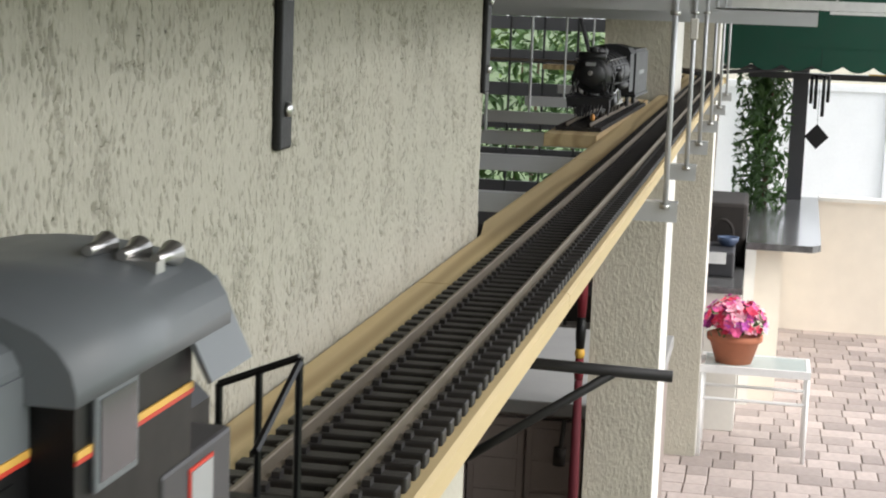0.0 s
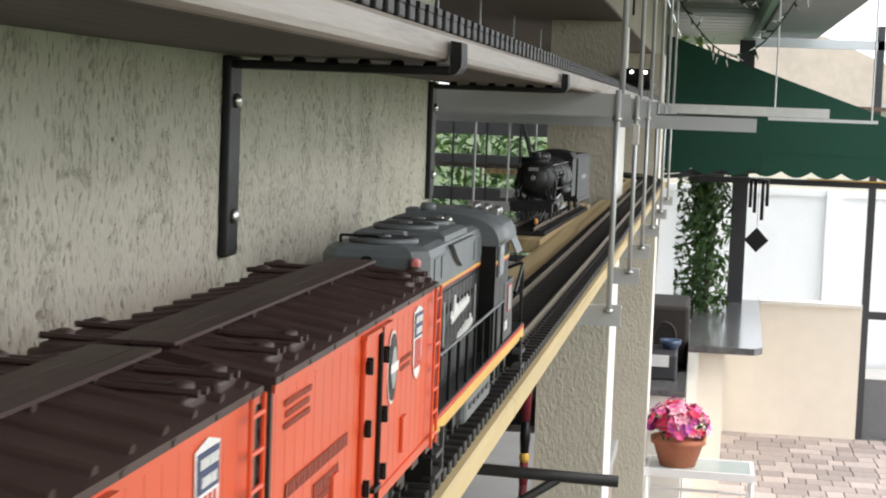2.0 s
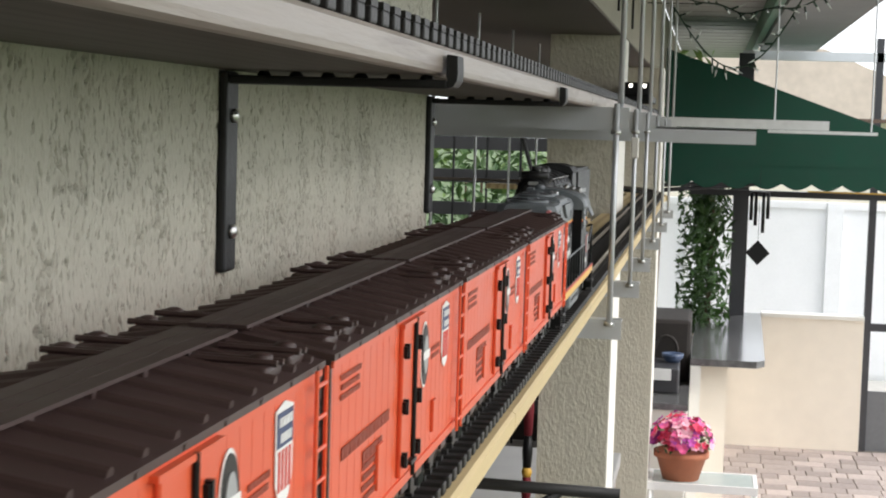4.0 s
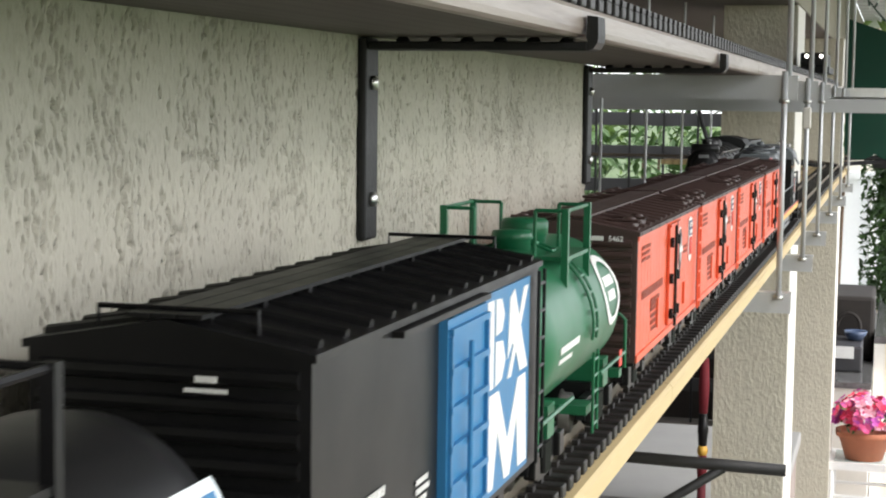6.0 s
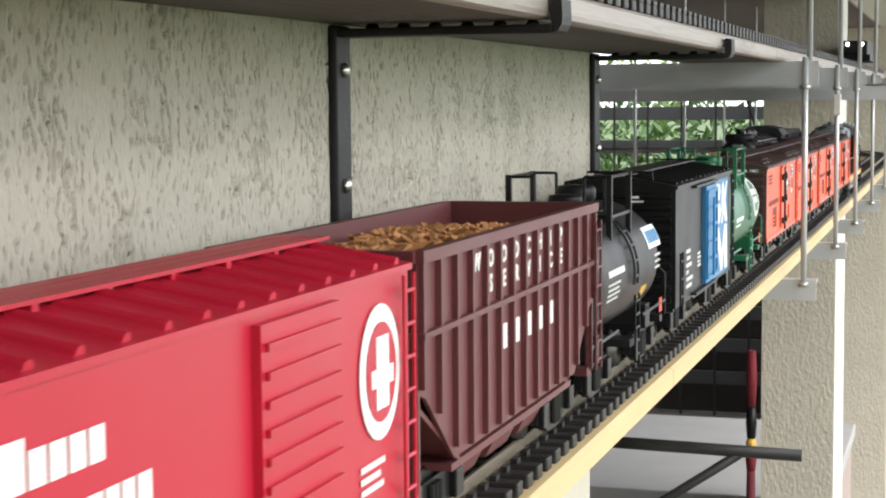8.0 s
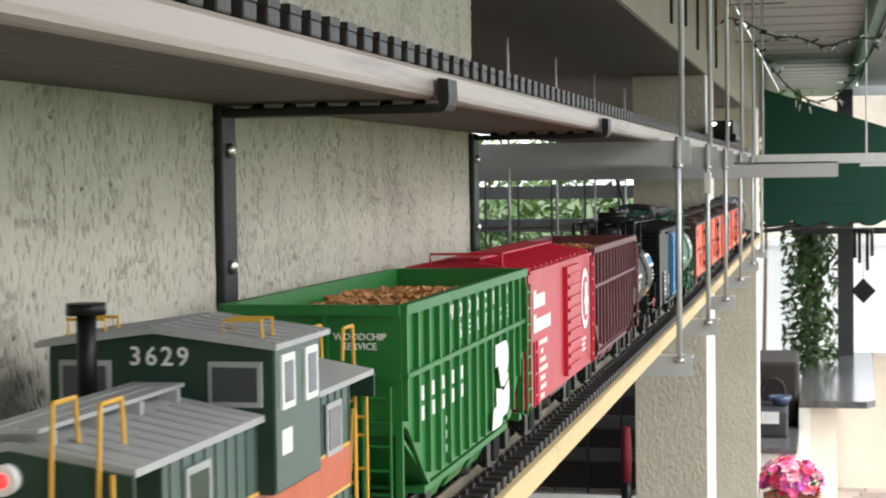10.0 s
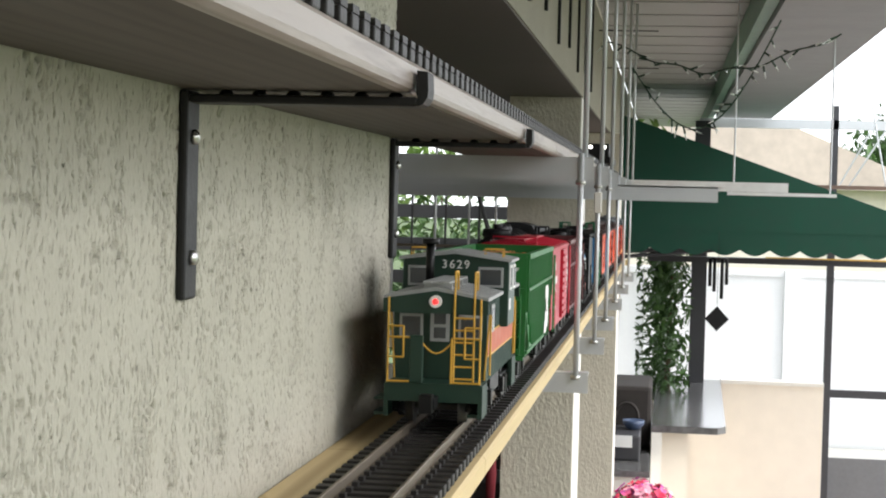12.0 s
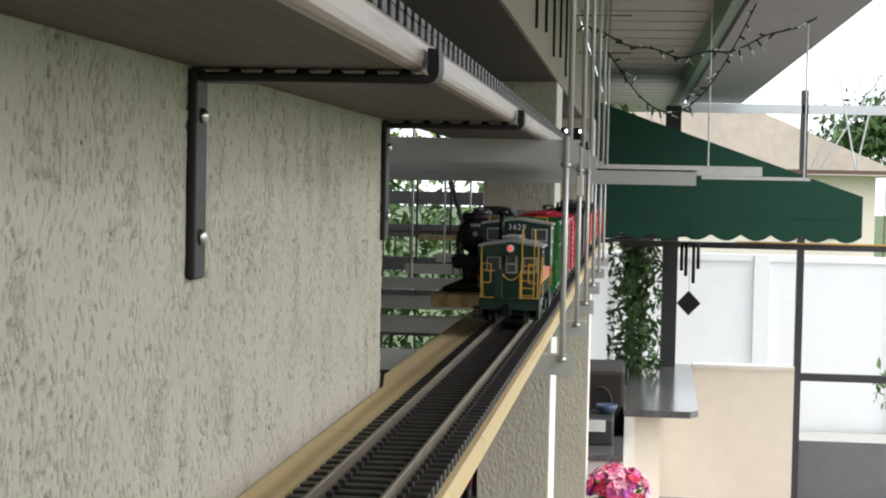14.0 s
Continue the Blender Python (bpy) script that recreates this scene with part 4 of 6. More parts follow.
        for q in ((0, 3, 2, 1), (4, 5, 6, 7), (0, 1, 5, 4), (1, 2, 6, 5), (2, 3, 7, 6), (3, 0, 4, 7)):
            bm.faces.new([v[i] for i in q])
    part("wood_chip_load", bm, CHIP, c, "heap of brown wood chips")
    step = (length - 0.006) / (n - 1)
    for row, z, first in (("WOODCHIP", 0.147, 5 if words else 4), ("SERVICE", 0.1335, 6 if words else 5)):
        for k, ch in enumerate(row):
            y = -h + 0.003 + (first + k - 0.5) * step
            text_part("letter", ch, 0.0130, on_right(w + 0.0006, y, z), LETTER, c)
    if words:
        for k in range(5):
            y = -h + 0.003 + (k + 1.5) * step
            for z in (0.106, 0.094):
                for a in (-0.0075, 0.0008):
                    part("name_block", B(w, y + a, z, w + 0.0006, y + a + 0.0058, z + 0.0085), LETTER, c)
        x = w + 0.0034
        for pts in ([(0.080, 0.118), (0.120, 0.118), (0.128, 0.112), (0.129, 0.103), (0.123, 0.0955), (0.094, 0.0955), (0.090, 0.102), (0.080, 0.102)],
                    [(0.094, 0.0950), (0.123, 0.0950), (0.128, 0.0900), (0.110, 0.0850), (0.099, 0.0870), (0.096, 0.0910)],
                    [(0.082, 0.0870), (0.099, 0.0845), (0.109, 0.0820), (0.128, 0.0880), (0.131, 0.0790), (0.128, 0.0690), (0.119, 0.0640), (0.103, 0.0640), (0.099, 0.0585), (0.066, 0.0585), (0.071, 0.0730), (0.082, 0.0740)]):
            part("big_emblem", extrude_x([(y - 0.019, z) for y, z in pts], x, x + 0.0006), LETTER, c, "large white stencil shape")
        for k in range(3):
            part("small_lettering", boxes((w, -0.11, 0.083 - k * 0.009, w + 0.0006, -0.102, 0.088 - k * 0.009), (w, -0.085, 0.083 - k * 0.009, w + 0.0006, -0.076, 0.088 - k * 0.009)), LETTER, c)
    else:
        for k in range(5):
            y = -h + 0.003 + (k + 5.5) * step
            part("name_block", B(w, y - 0.006, 0.098, w + 0.0006, y + 0.006, 0.112), LETTER, c)
    text_part("end_lettering", "WOODCHIP", 0.0055, on_back(0.028, -h - 0.0008, 0.146), LETTER, c, bold=0.01)
    text_part("end_lettering", "SERVICE", 0.0055, on_back(0.028, -h - 0.0008, 0.1405), LETTER, c, bold=0.01)
    ladder(c, w + 0.006, h - 0.018, h - 0.002, 0.052, zt - 0.012, 8, material)
    ladder(c, -h - 0.004, 0.030, 0.046, 0.052, 0.120, 5, material, "end_ladder", "y")
    for s in (-1, 1):
        truck(c, s * (h - 0.062))
        coupler(c, s * h, s)
    return c


def caboose():
    c = thing("caboose", "dark green caboose with grey sides, silver roof and yellow railings", "railway car")
    h, hb, w = 0.164, 0.124, 0.0430
    z0, ze, zr = 0.056, 0.134, 0.143
    part("body", extrude_y(bmesh.new(), [(-w, z0), (w, z0), (w, ze), (0, zr - 0.002), (-w, ze)], -hb, hb), CAB_GREEN, c)
    for s in (-1, 1):
        x0, x1 = sorted((s * w, s * (w + 0.0008)))
        part("side_panel", boxes((x0, -hb + 0.0, z0, x1, hb, ze)), CAB_SIDE, c, "weathered grey-green side")
        for k in range(21):
            y = -hb + 0.006 + k * 0.012
            x0, x1 = sorted((s * (w + 0.0008), s * (w + 0.0016)))
            part("batten", B(x0, y, z0, x1, y + 0.001, ze), CAB_SIDE, c)
        x0, x1 = sorted((s * (w + 0.0008), s * (w + 0.0018)))
        part("orange_stripe", boxes((x0, -hb + 0.002, 0.080, x1, hb - 0.002, 0.100)), mat("faded_orange", (0.50, 0.12, 0.06), 0.6, vary=0.2, scale=160, dirt=0.5, dirt_color=(0.42, 0.34, 0.28)), c, "faded orange stripe")
        for ze2 in (0.0785, 0.1002):
            part("yellow_stripe", B(x0, -hb + 0.002, ze2, x1, hb - 0.002, ze2 + 0.0014), STRIPE_Y, c)
        for y in (-0.092, 0.092):
            x0, x1 = sorted((s * (w + 0.0018), s * (w + 0.0028)))
            f = part("side_window", B(x0, y - 0.013, 0.100, x1, y + 0.013, 0.126), SILVER, c)
            x0, x1 = sorted((s * (w + 0.0028), s * (w + 0.0032)))
            part("pane", B(x0, y - 0.010, 0.103, x1, y + 0.010, 0.123), WINDOW, f)
    part("roof", extrude_y(bmesh.new(), [(-w - 0.005, ze - 0.002), (-w - 0.005, ze + 0.001), (0, zr + 0.001), (w + 0.005, ze + 0.001), (w + 0.005, ze - 0.002), (0, zr - 0.003)], -h + 0.006, h - 0.006), SILVER, c)
    for y in (-h + 0.0035, h - 0.0060):
        part("roof_end_fascia", extrude_y(bmesh.new(), [(-w - 0.005, 0.120), (w + 0.005, 0.120), (w + 0.005, 0.1325), (0, 0.1405), (-w - 0.005, 0.1325)], y, y + 0.0025), CAB_GREEN, c)
    for y0, y1 in ((-h + 0.004, -0.022), (0.048, h - 0.004)):
        bm = bmesh.new()
        for k in range(3):
            box(bm, -0.012 + k * 0.0085, y0, zr + 0.004, -0.012 + k * 0.0085 + 0.0072, y1, zr + 0.0058)
        for k in range(4):
            y = y0 + 0.01 + k * (y1 - y0 - 0.02) / 3
            box(bm, -0.012, y - 0.002, zr - 0.004, 0.0135, y + 0.002, zr + 0.004)
        part("roof_walk", bm, SILVER, c)
    cw, c0, c1 = 0.0520, -0.020, 0.046
    part("cupola", extrude_y(bmesh.new(), [(-cw, 0.100), (cw, 0.100), (cw, 0.164), (0, 0.171), (-cw, 0.164)], c0, c1), CAB_GREEN, c)
    for s in (-1, 1):
        x0, x1 = sorted((s * cw, s * (cw + 0.0008)))
        part("cupola_side", B(x0, c0 + 0.001, 0.101, x1, c1 - 0.001, 0.163), CAB_SIDE, c, "weathered grey-green cupola side")
    top = part("cupola_roof", extrude_y(bmesh.new(), [(-cw - 0.004, 0.1635), (-cw - 0.004, 0.1660), (0, 0.1735), (cw + 0.004, 0.1660), (cw + 0.004, 0.1635), (0, 0.1705)], c0 - 0.007, c1 + 0.007), SILVER, c)
    for k in range(7):
        y = c0 - 0.004 + k * 0.0120
        for s in (-1, 1):
            part("roof_seam", R((s * 0.002, y, 0.1735), (s * (cw + 0.003), y, 0.1662), 0.0007, 5), SILVER, top)
    for x in (-0.035, 0.035):
        f = part("cupola_window", B(x - 0.0125, c0 - 0.0012, 0.138, x + 0.0125, c0, 0.158, bev=0.0005), SILVER, c)
        part("pane", B(x - 0.0102, c0 - 0.0018, 0.1405, x + 0.0102, c0 - 0.0012, 0.1555), WINDOW, f)
    for y in (c0 + 0.016, c1 - 0.016):
        f = part("cupola_side_window", B(cw + 0.0008, y - 0.009, 0.136, cw + 0.0020, y + 0.009, 0.160), LETTER, c)
        part("pane", B(cw + 0.0020, y - 0.006, 0.139, cw + 0.0024, y + 0.006, 0.157), WINDOW, f)
    part("emblem", B(cw + 0.0008, c0 + 0.008, 0.116, cw + 0.0012, c0 + 0.022, 0.127), LETTER, c, "small white square emblem")
    text_part("number", "3629", 0.0118, on_back(0.0, -0.0206, 0.1560), LETTER, c, spacing=1.25, bold=0.01)
    # the rear end: door, windows, platform, rails and ladder
    d = part("end_door", B(-0.011, -hb - 0.002, 0.058, 0.011, -hb, 0.128), CAB_GREEN, c)
    f = part("door_window", B(-0.009, -hb - 0.003, 0.092, 0.009, -hb - 0.002, 0.122), SILVER, d)
    part("pane", boxes((-0.0055, -hb - 0.0036, 0.095, 0.0055, -hb - 0.003, 0.105), (-0.0055, -hb - 0.0036, 0.108, 0.0055, -hb - 0.003, 0.119)), WINDOW, f)
    for x in (-0.027, 0.028):
        f = part("end_window", B(x - 0.011, -hb - 0.0015, 0.094, x + 0.011, -hb, 0.117), SILVER, c)
        part("pane", B(x - 0.0085, -hb - 0.002, 0.0965, x + 0.0085, -hb - 0.0015, 0.1145), WINDOW, f)
    part("marker_lamp", lathe(bmesh.new(), [(0.0056, -h - 0.002), (0.0056, -h + 0.004)], 18, "y", (0.0005, 0, 0.1310)), LETTER, c, "round marker lamp housing")
    part("marker_lens", lathe(bmesh.new(), [(0.0010, -h - 0.0038), (0.0022, -h - 0.0030), (0.0027, -h - 0.0021)], 16, "y", (0.0005, 0, 0.1310)), LAMP_RED, c, "glowing red lens")
    part("chimney", rod(rod(bmesh.new(), (-0.022, -0.046, 0.137), (-0.022, -0.046, 0.180), 0.0042, 12), (-0.022, -0.046, 0.180), (-0.022, -0.046, 0.185), 0.0085, 12), PLASTIC_BLACK, c, "black stove pipe with a cap")
    for s in (-1, 1):
        y = s * h
        part("platform", boxes((-w, min(s * hb, y), 0.052, w, max(s * hb, y), 0.057), (-w, min(y, y - s * 0.006), 0.040, w, max(y, y - s * 0.006), 0.056)), CAB_GREEN, c)
        for x in (-1, 1):
            part("steps", boxes((x * w - 0.012, min(s * hb, y - s * 0.006), 0.026, x * w + 0.002, max(s * hb, y - s * 0.006), 0.029), (x * w - 0.012, min(s * hb, y - s * 0.006), 0.040, x * w + 0.002, max(s * hb, y - s * 0.006), 0.042), (x * w - 0.002, min(s * hb, y), 0.026, x * w + 0.002, max(s * hb, y), 0.056)), CAB_GREEN, c)
            part("corner_post", rods(0.0010, ((x * 0.042, y, 0.057), (x * 0.042, y, ze)), ((x * 0.042, y - s * 0.040, 0.057), (x * 0.046, y - s * 0.040, 0.118))), YELLOW, c, "yellow corner grab post")
        prs = []
        for sx in (-1, 1):
            prs += [((sx * 0.042, y, 0.098), (sx * 0.016, y, 0.098)), ((sx * 0.042, y, 0.080), (sx * 0.028, y, 0.080)), ((sx * 0.016, y, 0.057), (sx * 0.016, y, 0.098)), ((sx * 0.028, y, 0.080), (sx * 0.028, y, 0.108)), ((sx * 0.042, y, 0.108), (sx * 0.028, y, 0.108)), ((sx * 0.042, y, 0.058), (sx * 0.018, y, 0.058))]
        for pr in prs:
            part("end_rail", rods(0.0010, pr), YELLOW, c, "yellow end railing")
        part("brake_stand", B(-0.022, y - 0.004 if s > 0 else y - 0.002, 0.057, -0.010, y + 0.002 if s > 0 else y + 0.004, 0.100, bev=0.001), CAB_GREEN, c)
        bm = bmesh.new()
        pts = [(-0.012 + 0.028 * k / 8, y - s * 0.0015, 0.094 - 0.010 * math.sin(math.pi * k / 8)) for k in range(9)]
        for a, b in zip(pts, pts[1:]):
            rod(bm, a, b, 0.0009, 5)
        part("safety_chain", bm, YELLOW, c, "sagging yellow chain")
        lx0, lx1 = 0.018, 0.036
        ladder(c, y - s * 0.001, lx0, lx1, 0.056, 0.122, 6, YELLOW, "roof_ladder", "y")
        part("ladder_hook", rods(0.0010, ((lx0, y - s * 0.001, 0.122), (lx0, y - s * 0.004, 0.158)), ((lx1, y - s * 0.001, 0.122), (lx1, y - s * 0.004, 0.158)), ((lx0, y - s * 0.004, 0.158), (lx0, y - s * 0.022, 0.158)), ((lx1, y - s * 0.004, 0.158), (lx1, y - s * 0.022, 0.158)), ((lx0, y - s * 0.022, 0.158), (lx0, y - s * 0.024, 0.141)), ((lx1, y - s * 0.022, 0.158), (lx1, y - s * 0.024, 0.141))), YELLOW, c, "yellow ladder hooks over the roof")
        truck(c, s * 0.095)
        coupler(c, y, s)
    for x in (-0.045, 0.028):
        for y in (-0.016, -0.002):
            part("roof_grab", tube([(x, y, 0.168), (x, y, 0.1755), (x + 0.018, y, 0.1755), (x + 0.018, y, 0.168)], 0.0009, 5), YELLOW, c)
    for k in range(11):
        y = -h + 0.012 + k * 0.0135
        for q in (-1, 1):
            part("roof_seam", R((q * 0.014, y, 0.1418), (q * (w + 0.004), y, 0.1352), 0.0007, 5), SILVER, c)
    for y in (hb, -hb):
        part("side_grab", R((w + 0.004, y, 0.062), (w + 0.004, y, 0.118), 0.0009), YELLOW, c)
    part("underframe", boxes((-0.012, -h + 0.01, 0.044, 0.012, h - 0.01, 0.0555), (-0.040, -0.05, 0.036, 0.040, 0.03, 0.0555)), PLASTIC_BLACK, c)
    return c


def locomotive():
    c = thing("diesel_locomotive", "grey and black diesel road-switcher locomotive with yellow and red stripes", "locomotive")
    h, w, hw, deck = 0.26, 0.0505, 0.036, 0.0605
    part("walkway", boxes((-w, -h, 0.046, w, h, deck), (-0.038, -h + 0.01, 0.038, 0.038, h - 0.01, 0.046)), PLASTIC_BLACK, c)
    for s in (-1, 1):
        x0, x1 = sorted((s * w, s * (w + 0.0006)))
        part("sill_red_line", B(x0, -h, 0.0565, x1, h, 0.0590), STRIPE_R, c)
        part("sill_yellow_line", B(x0, -h, 0.0475, x1, h, 0.0560), STRIPE_Y, c)
        t = part("fuel_tank", B(min(s * 0.046, 0), -0.075, 0.022, max(s * 0.046, 0), 0.065, 0.0455, bev=0.004), LOCO_GREY, c, "grey slotted fuel tank")
        for k in range(5):
            xa, xb = sorted((s * 0.0462, s * 0.0468))
            part("slot", B(xa, -0.062 + k * 0.024, 0.032, xb, -0.048 + k * 0.024, 0.036), PLASTIC_BLACK, t)
    # long hood
    plan = [(-hw, 0.044), (-hw, -0.205), (-0.026, -0.217), (0.026, -0.217), (hw, -0.205), (hw, 0.044)]
    part("long_hood", prism(plan, [(deck, 0.0), (0.1335, 0.0)]), PLASTIC_BLACK, c)
    wide = [(x * 1.018, y) for x, y in plan]
    top = part("hood_top", prism(wide, [(0.1355, 0.0), (0.1575, 0.0), (0.1620, 0.0022), (0.1648, 0.0070)]), LOCO_GREY, c, "grey upper hood")
    part("hood_yellow_line", prism([(x * 1.024, y * 1.001) for x, y in plan], [(0.1332, 0.0), (0.1353, 0.0)]), STRIPE_Y, c)
    part("hood_red_line", prism([(x * 1.020, y * 1.0008) for x, y in plan], [(0.1318, 0.0), (0.1331, 0.0)]), STRIPE_R, c)
    for s in (-1, 1):
        x0, x1 = sorted((s * hw, s * (hw + 0.0009)))
        for k in range(13):
            y = -0.198 + k * 0.0180
            part("hood_door", B(x0, y, 0.066, x1, y + 0.0168, 0.1285), PLASTIC_BLACK, c)
            part("door_latch", B(min(x1, x1 + s * 0.0008), y + 0.013, 0.112, max(x1, x1 + s * 0.0008), y + 0.0155, 0.118), IRON, c)
        xa, xb = sorted((s * hw * 1.018, s * (hw * 1.018 + 0.0034)))
        part("brake_flare", extrude_x([(-0.128, 0.1610), (-0.018, 0.1610), (-0.026, 0.1520), (-0.058, 0.1490), (-0.080, 0.1420), (-0.104, 0.1500)], xa, xb), LOCO_GREY, top)
        for y in (-0.19, -0.16, 0.0, 0.022):
            part("louvre_panel", B(min(s * 0.0366, s * 0.0374), y, 0.1400, max(s * 0.0366, s * 0.0374), y + 0.020, 0.1555), LOCO_GREY, top)
    part("brake_housing", prism([(-0.034, -0.018), (-0.034, -0.128), (0.034, -0.128), (0.034, -0.018)], [(0.160, 0.0), (0.1665, 0.001), (0.1690, 0.006)]), LOCO_GREY, c)
    for y, z, r in ((-0.182, 0.1645, 0.0235), (-0.100, 0.1688, 0.0235), (-0.046, 0.1688, 0.0235), (0.010, 0.1645, 0.019)):
        fan = part("roof_fan", lathe(bmesh.new(), [(r, z), (r + 0.0005, z + 0.003), (r - 0.002, z + 0.0042), (r - 0.004, z + 0.0030), (0.004, z + 0.0030)], 28, "z", (0, y, 0)), LOCO_GREY, c, "round grey radiator fan")
        part("fan_grille", rods(0.0006, *[((-math.sqrt(max(0, (r - 0.003) ** 2 - d * d)), y + d, z + 0.0040), (math.sqrt(max(0, (r - 0.003) ** 2 - d * d)), y + d, z + 0.0040)) for d in [r * q / 4 for q in range(-3, 4)]]), LOCO_DARK, fan)
        part("fan_hub", lathe(bmesh.new(), [(0.005, z + 0.003), (0.005, z + 0.0052), (0.001, z + 0.0056)], 12, "z", (0, y, 0)), LOCO_GREY, fan)
    part("exhaust_stack", B(-0.008, -0.148, 0.1640, 0.008, -0.134, 0.1700, bev=0.0015), LOCO_GREY, c)
    for x in (0.012, 0.018):
        part("bell", lathe(bmesh.new(), [(0.0036, 0.0), (0.0030, 0.004), (0.0010, 0.0055)], 12, "z", (x, -0.016, 0.1690)), STEEL, c, "chrome bell")
    part("roof_grab", rods(0.0010, ((-0.026, -0.200, 0.1700), (0.0, -0.200, 0.1700)), ((-0.026, -0.200, 0.1640), (-0.026, -0.200, 0.1700)), ((0.0, -0.200, 0.1640), (0.0, -0.200, 0.1700))), PLASTIC_BLACK, c)
    # rear end with number board and lamps
    part("number_board", B(0.0030, -0.2195, 0.1372, 0.0310, -0.2175, 0.1480, bev=0.0008), PLASTIC_BLACK, c)
    text_part("number", "274", 0.0092, on_back(0.0170, -0.2200, 0.1393), LETTER, c)
    part("headlight", lathe(bmesh.new(), [(0.0052, -0.2200), (0.0052, -0.2165)], 14, "y", (-0.004, 0, 0.1530)), PLASTIC_BLACK, c)
    part("marker_lamp", lathe(bmesh.new(), [(0.0018, -0.2195), (0.0036, -0.2185), (0.0036, -0.2150)], 14, "y", (0.0285, 0, 0.1545)), mat("lens_pink", (0.75, 0.25, 0.25), 0.3), c, "red marker lens")
    for k in range(5):
        part("end_step", B(0.026, -0.2185 + 0.002, 0.070 + k * 0.0115, 0.0385, -0.2115, 0.0735 + k * 0.0115), SILVER, c, "pale warning step")
    # cab
    cy0, cy1, cw = 0.044, 0.132, 0.0490
    part("cab", extrude_y(bmesh.new(), [(-cw, deck), (cw, deck), (cw, 0.153), (-cw, 0.153)], cy0, cy1), PLASTIC_BLACK, c)
    arch = [(0.0515, 0.1480), (0.0515, 0.1520), (0.0500, 0.1575), (0.0465, 0.1625), (0.0410, 0.1665), (0.0320, 0.1700), (0.0200, 0.1724), (0.0070, 0.1735)]
    roof = [(-x, z) for x, z in arch] + arch[::-1]
    cr = part("cab_roof", extrude_y(bmesh.new(), roof, cy0 - 0.005, 0.162, True), LOCO_GREY, c, "grey curved cab roof")
    for s in (-1, 1):
        part("visor", extrude_y(bmesh.new(), [(s * 0.0445, 0.1625), (s * 0.0570, 0.1360), (s * 0.0556, 0.1352), (s * 0.0430, 0.1600)], 0.128, 0.168), LOCO_GREY, cr)
        x0, x1 = sorted((s * cw, s * (cw + 0.0007)))
        part("cab_yellow_line", B(x0, cy0, 0.1332, x1, cy1, 0.1352), STRIPE_Y, c)
        part("cab_red_line", B(x0, cy0, 0.1318, x1, cy1, 0.1331), STRIPE_R, c)
        x0, x1 = sorted((s * cw, s * (cw + 0.0018)))
        f = part("side_window", B(x0, 0.054, 0.1215, x1, 0.084, 0.1490, bev=0.0006), LOCO_GREY, c)
        x0, x1 = sorted((s * (cw + 0.0018), s * (cw + 0.0022)))
        part("pane", B(x0, 0.0565, 0.1240, x1, 0.0815, 0.1465), WINDOW, f)
        part("battery_box", B(min(s * 0.034, s * 0.0498), 0.106, deck, max(s * 0.034, s * 0.0498), 0.170, 0.1120, bev=0.0015), LOCO_DARK, c, "dark grey battery box")
        x0, x1 = sorted((s * 0.0498, s * 0.0504))
        part("panel_label", B(x0, 0.128, 0.085, x1, 0.150, 0.108), STRIPE_R, c, "red and grey square emblem")
        x0, x1 = sorted((s * 0.0504, s * 0.0508))
        part("label_centre", B(x0, 0.1292, 0.0862, x1, 0.1488, 0.1068), SILVER, c)
        bars(c, "box_lettering", s * 0.0500, 0.112, 0.078, ((0, 0.016),), LETTER, 0.0075)
    part("short_hood", prism([(-0.030, 0.205), (-0.030, cy1), (0.030, cy1), (0.030, 0.205)], [(deck, 0.0), (0.112, 0.0), (0.118, 0.004)]), PLASTIC_BLACK, c)
    for x in (-0.026, 0.026):
        part("windscreen", B(x - 0.015, cy1, 0.128, x + 0.015, cy1 + 0.0012, 0.149), WINDOW, c)
    for k, x in enumerate((0.018, 0.027, 0.036)):
        part("air_horn", lathe(bmesh.new(), [(0.0018, 0.0), (0.0022, 0.008), (0.0044, 0.015)], 14, "y", (x, 0.124 + 0.005 * k, 0.1745 - 0.0015 * k)), STEEL, c, "chrome horn bell")
    part("horn_bracket", B(0.016, 0.130, 0.1650, 0.038, 0.137, 0.1715), STEEL, c)
    part("cab_beacon", lathe(bmesh.new(), [(0.0068, 0.1725), (0.0068, 0.1770), (0.0050, 0.1795), (0.001, 0.1800)], 16, "z", (-0.012, 0.066, 0)), LOCO_GREY, c)
    part("roof_vent", B(-0.030, 0.060, 0.1690, -0.020, 0.080, 0.1750, bev=0.001), LOCO_GREY, c)
    # railings
    for s in (-1, 1):
        x = s * 0.0495
        part("handrail", R((x, -0.235, 0.0970), (x, 0.104, 0.0970), 0.0011, 8), LOCO_GREY, c)
        for k in range(9):
            y = -0.232 + k * 0.0415
            part("stanchion", R((x, y, 0.050), (x, y, 0.0970), 0.0012, 6), PLASTIC_BLACK, c)
        part("grab_iron", B(min(s * 0.0372, s * 0.0384), -0.150, 0.088, max(s * 0.0372, s * 0.0384), -0.1465, 0.122), SILVER, c)
        part("grab_iron", B(min(s * 0.0372, s * 0.0384), 0.006, 0.090, max(s * 0.0372, s * 0.0384), 0.0095, 0.120), SILVER, c)
        y = s * (h - 0.003)
        part("pilot", B(-w, min(y, y - s * 0.004), 0.018, w, max(y, y - s * 0.004), 0.046), PLASTIC_BLACK, c)
        part("coupler_lift", R((-0.045, y + s * 0.004, 0.050), (0.045, y + s * 0.004, 0.050), 0.0012, 6), SILVER, c)
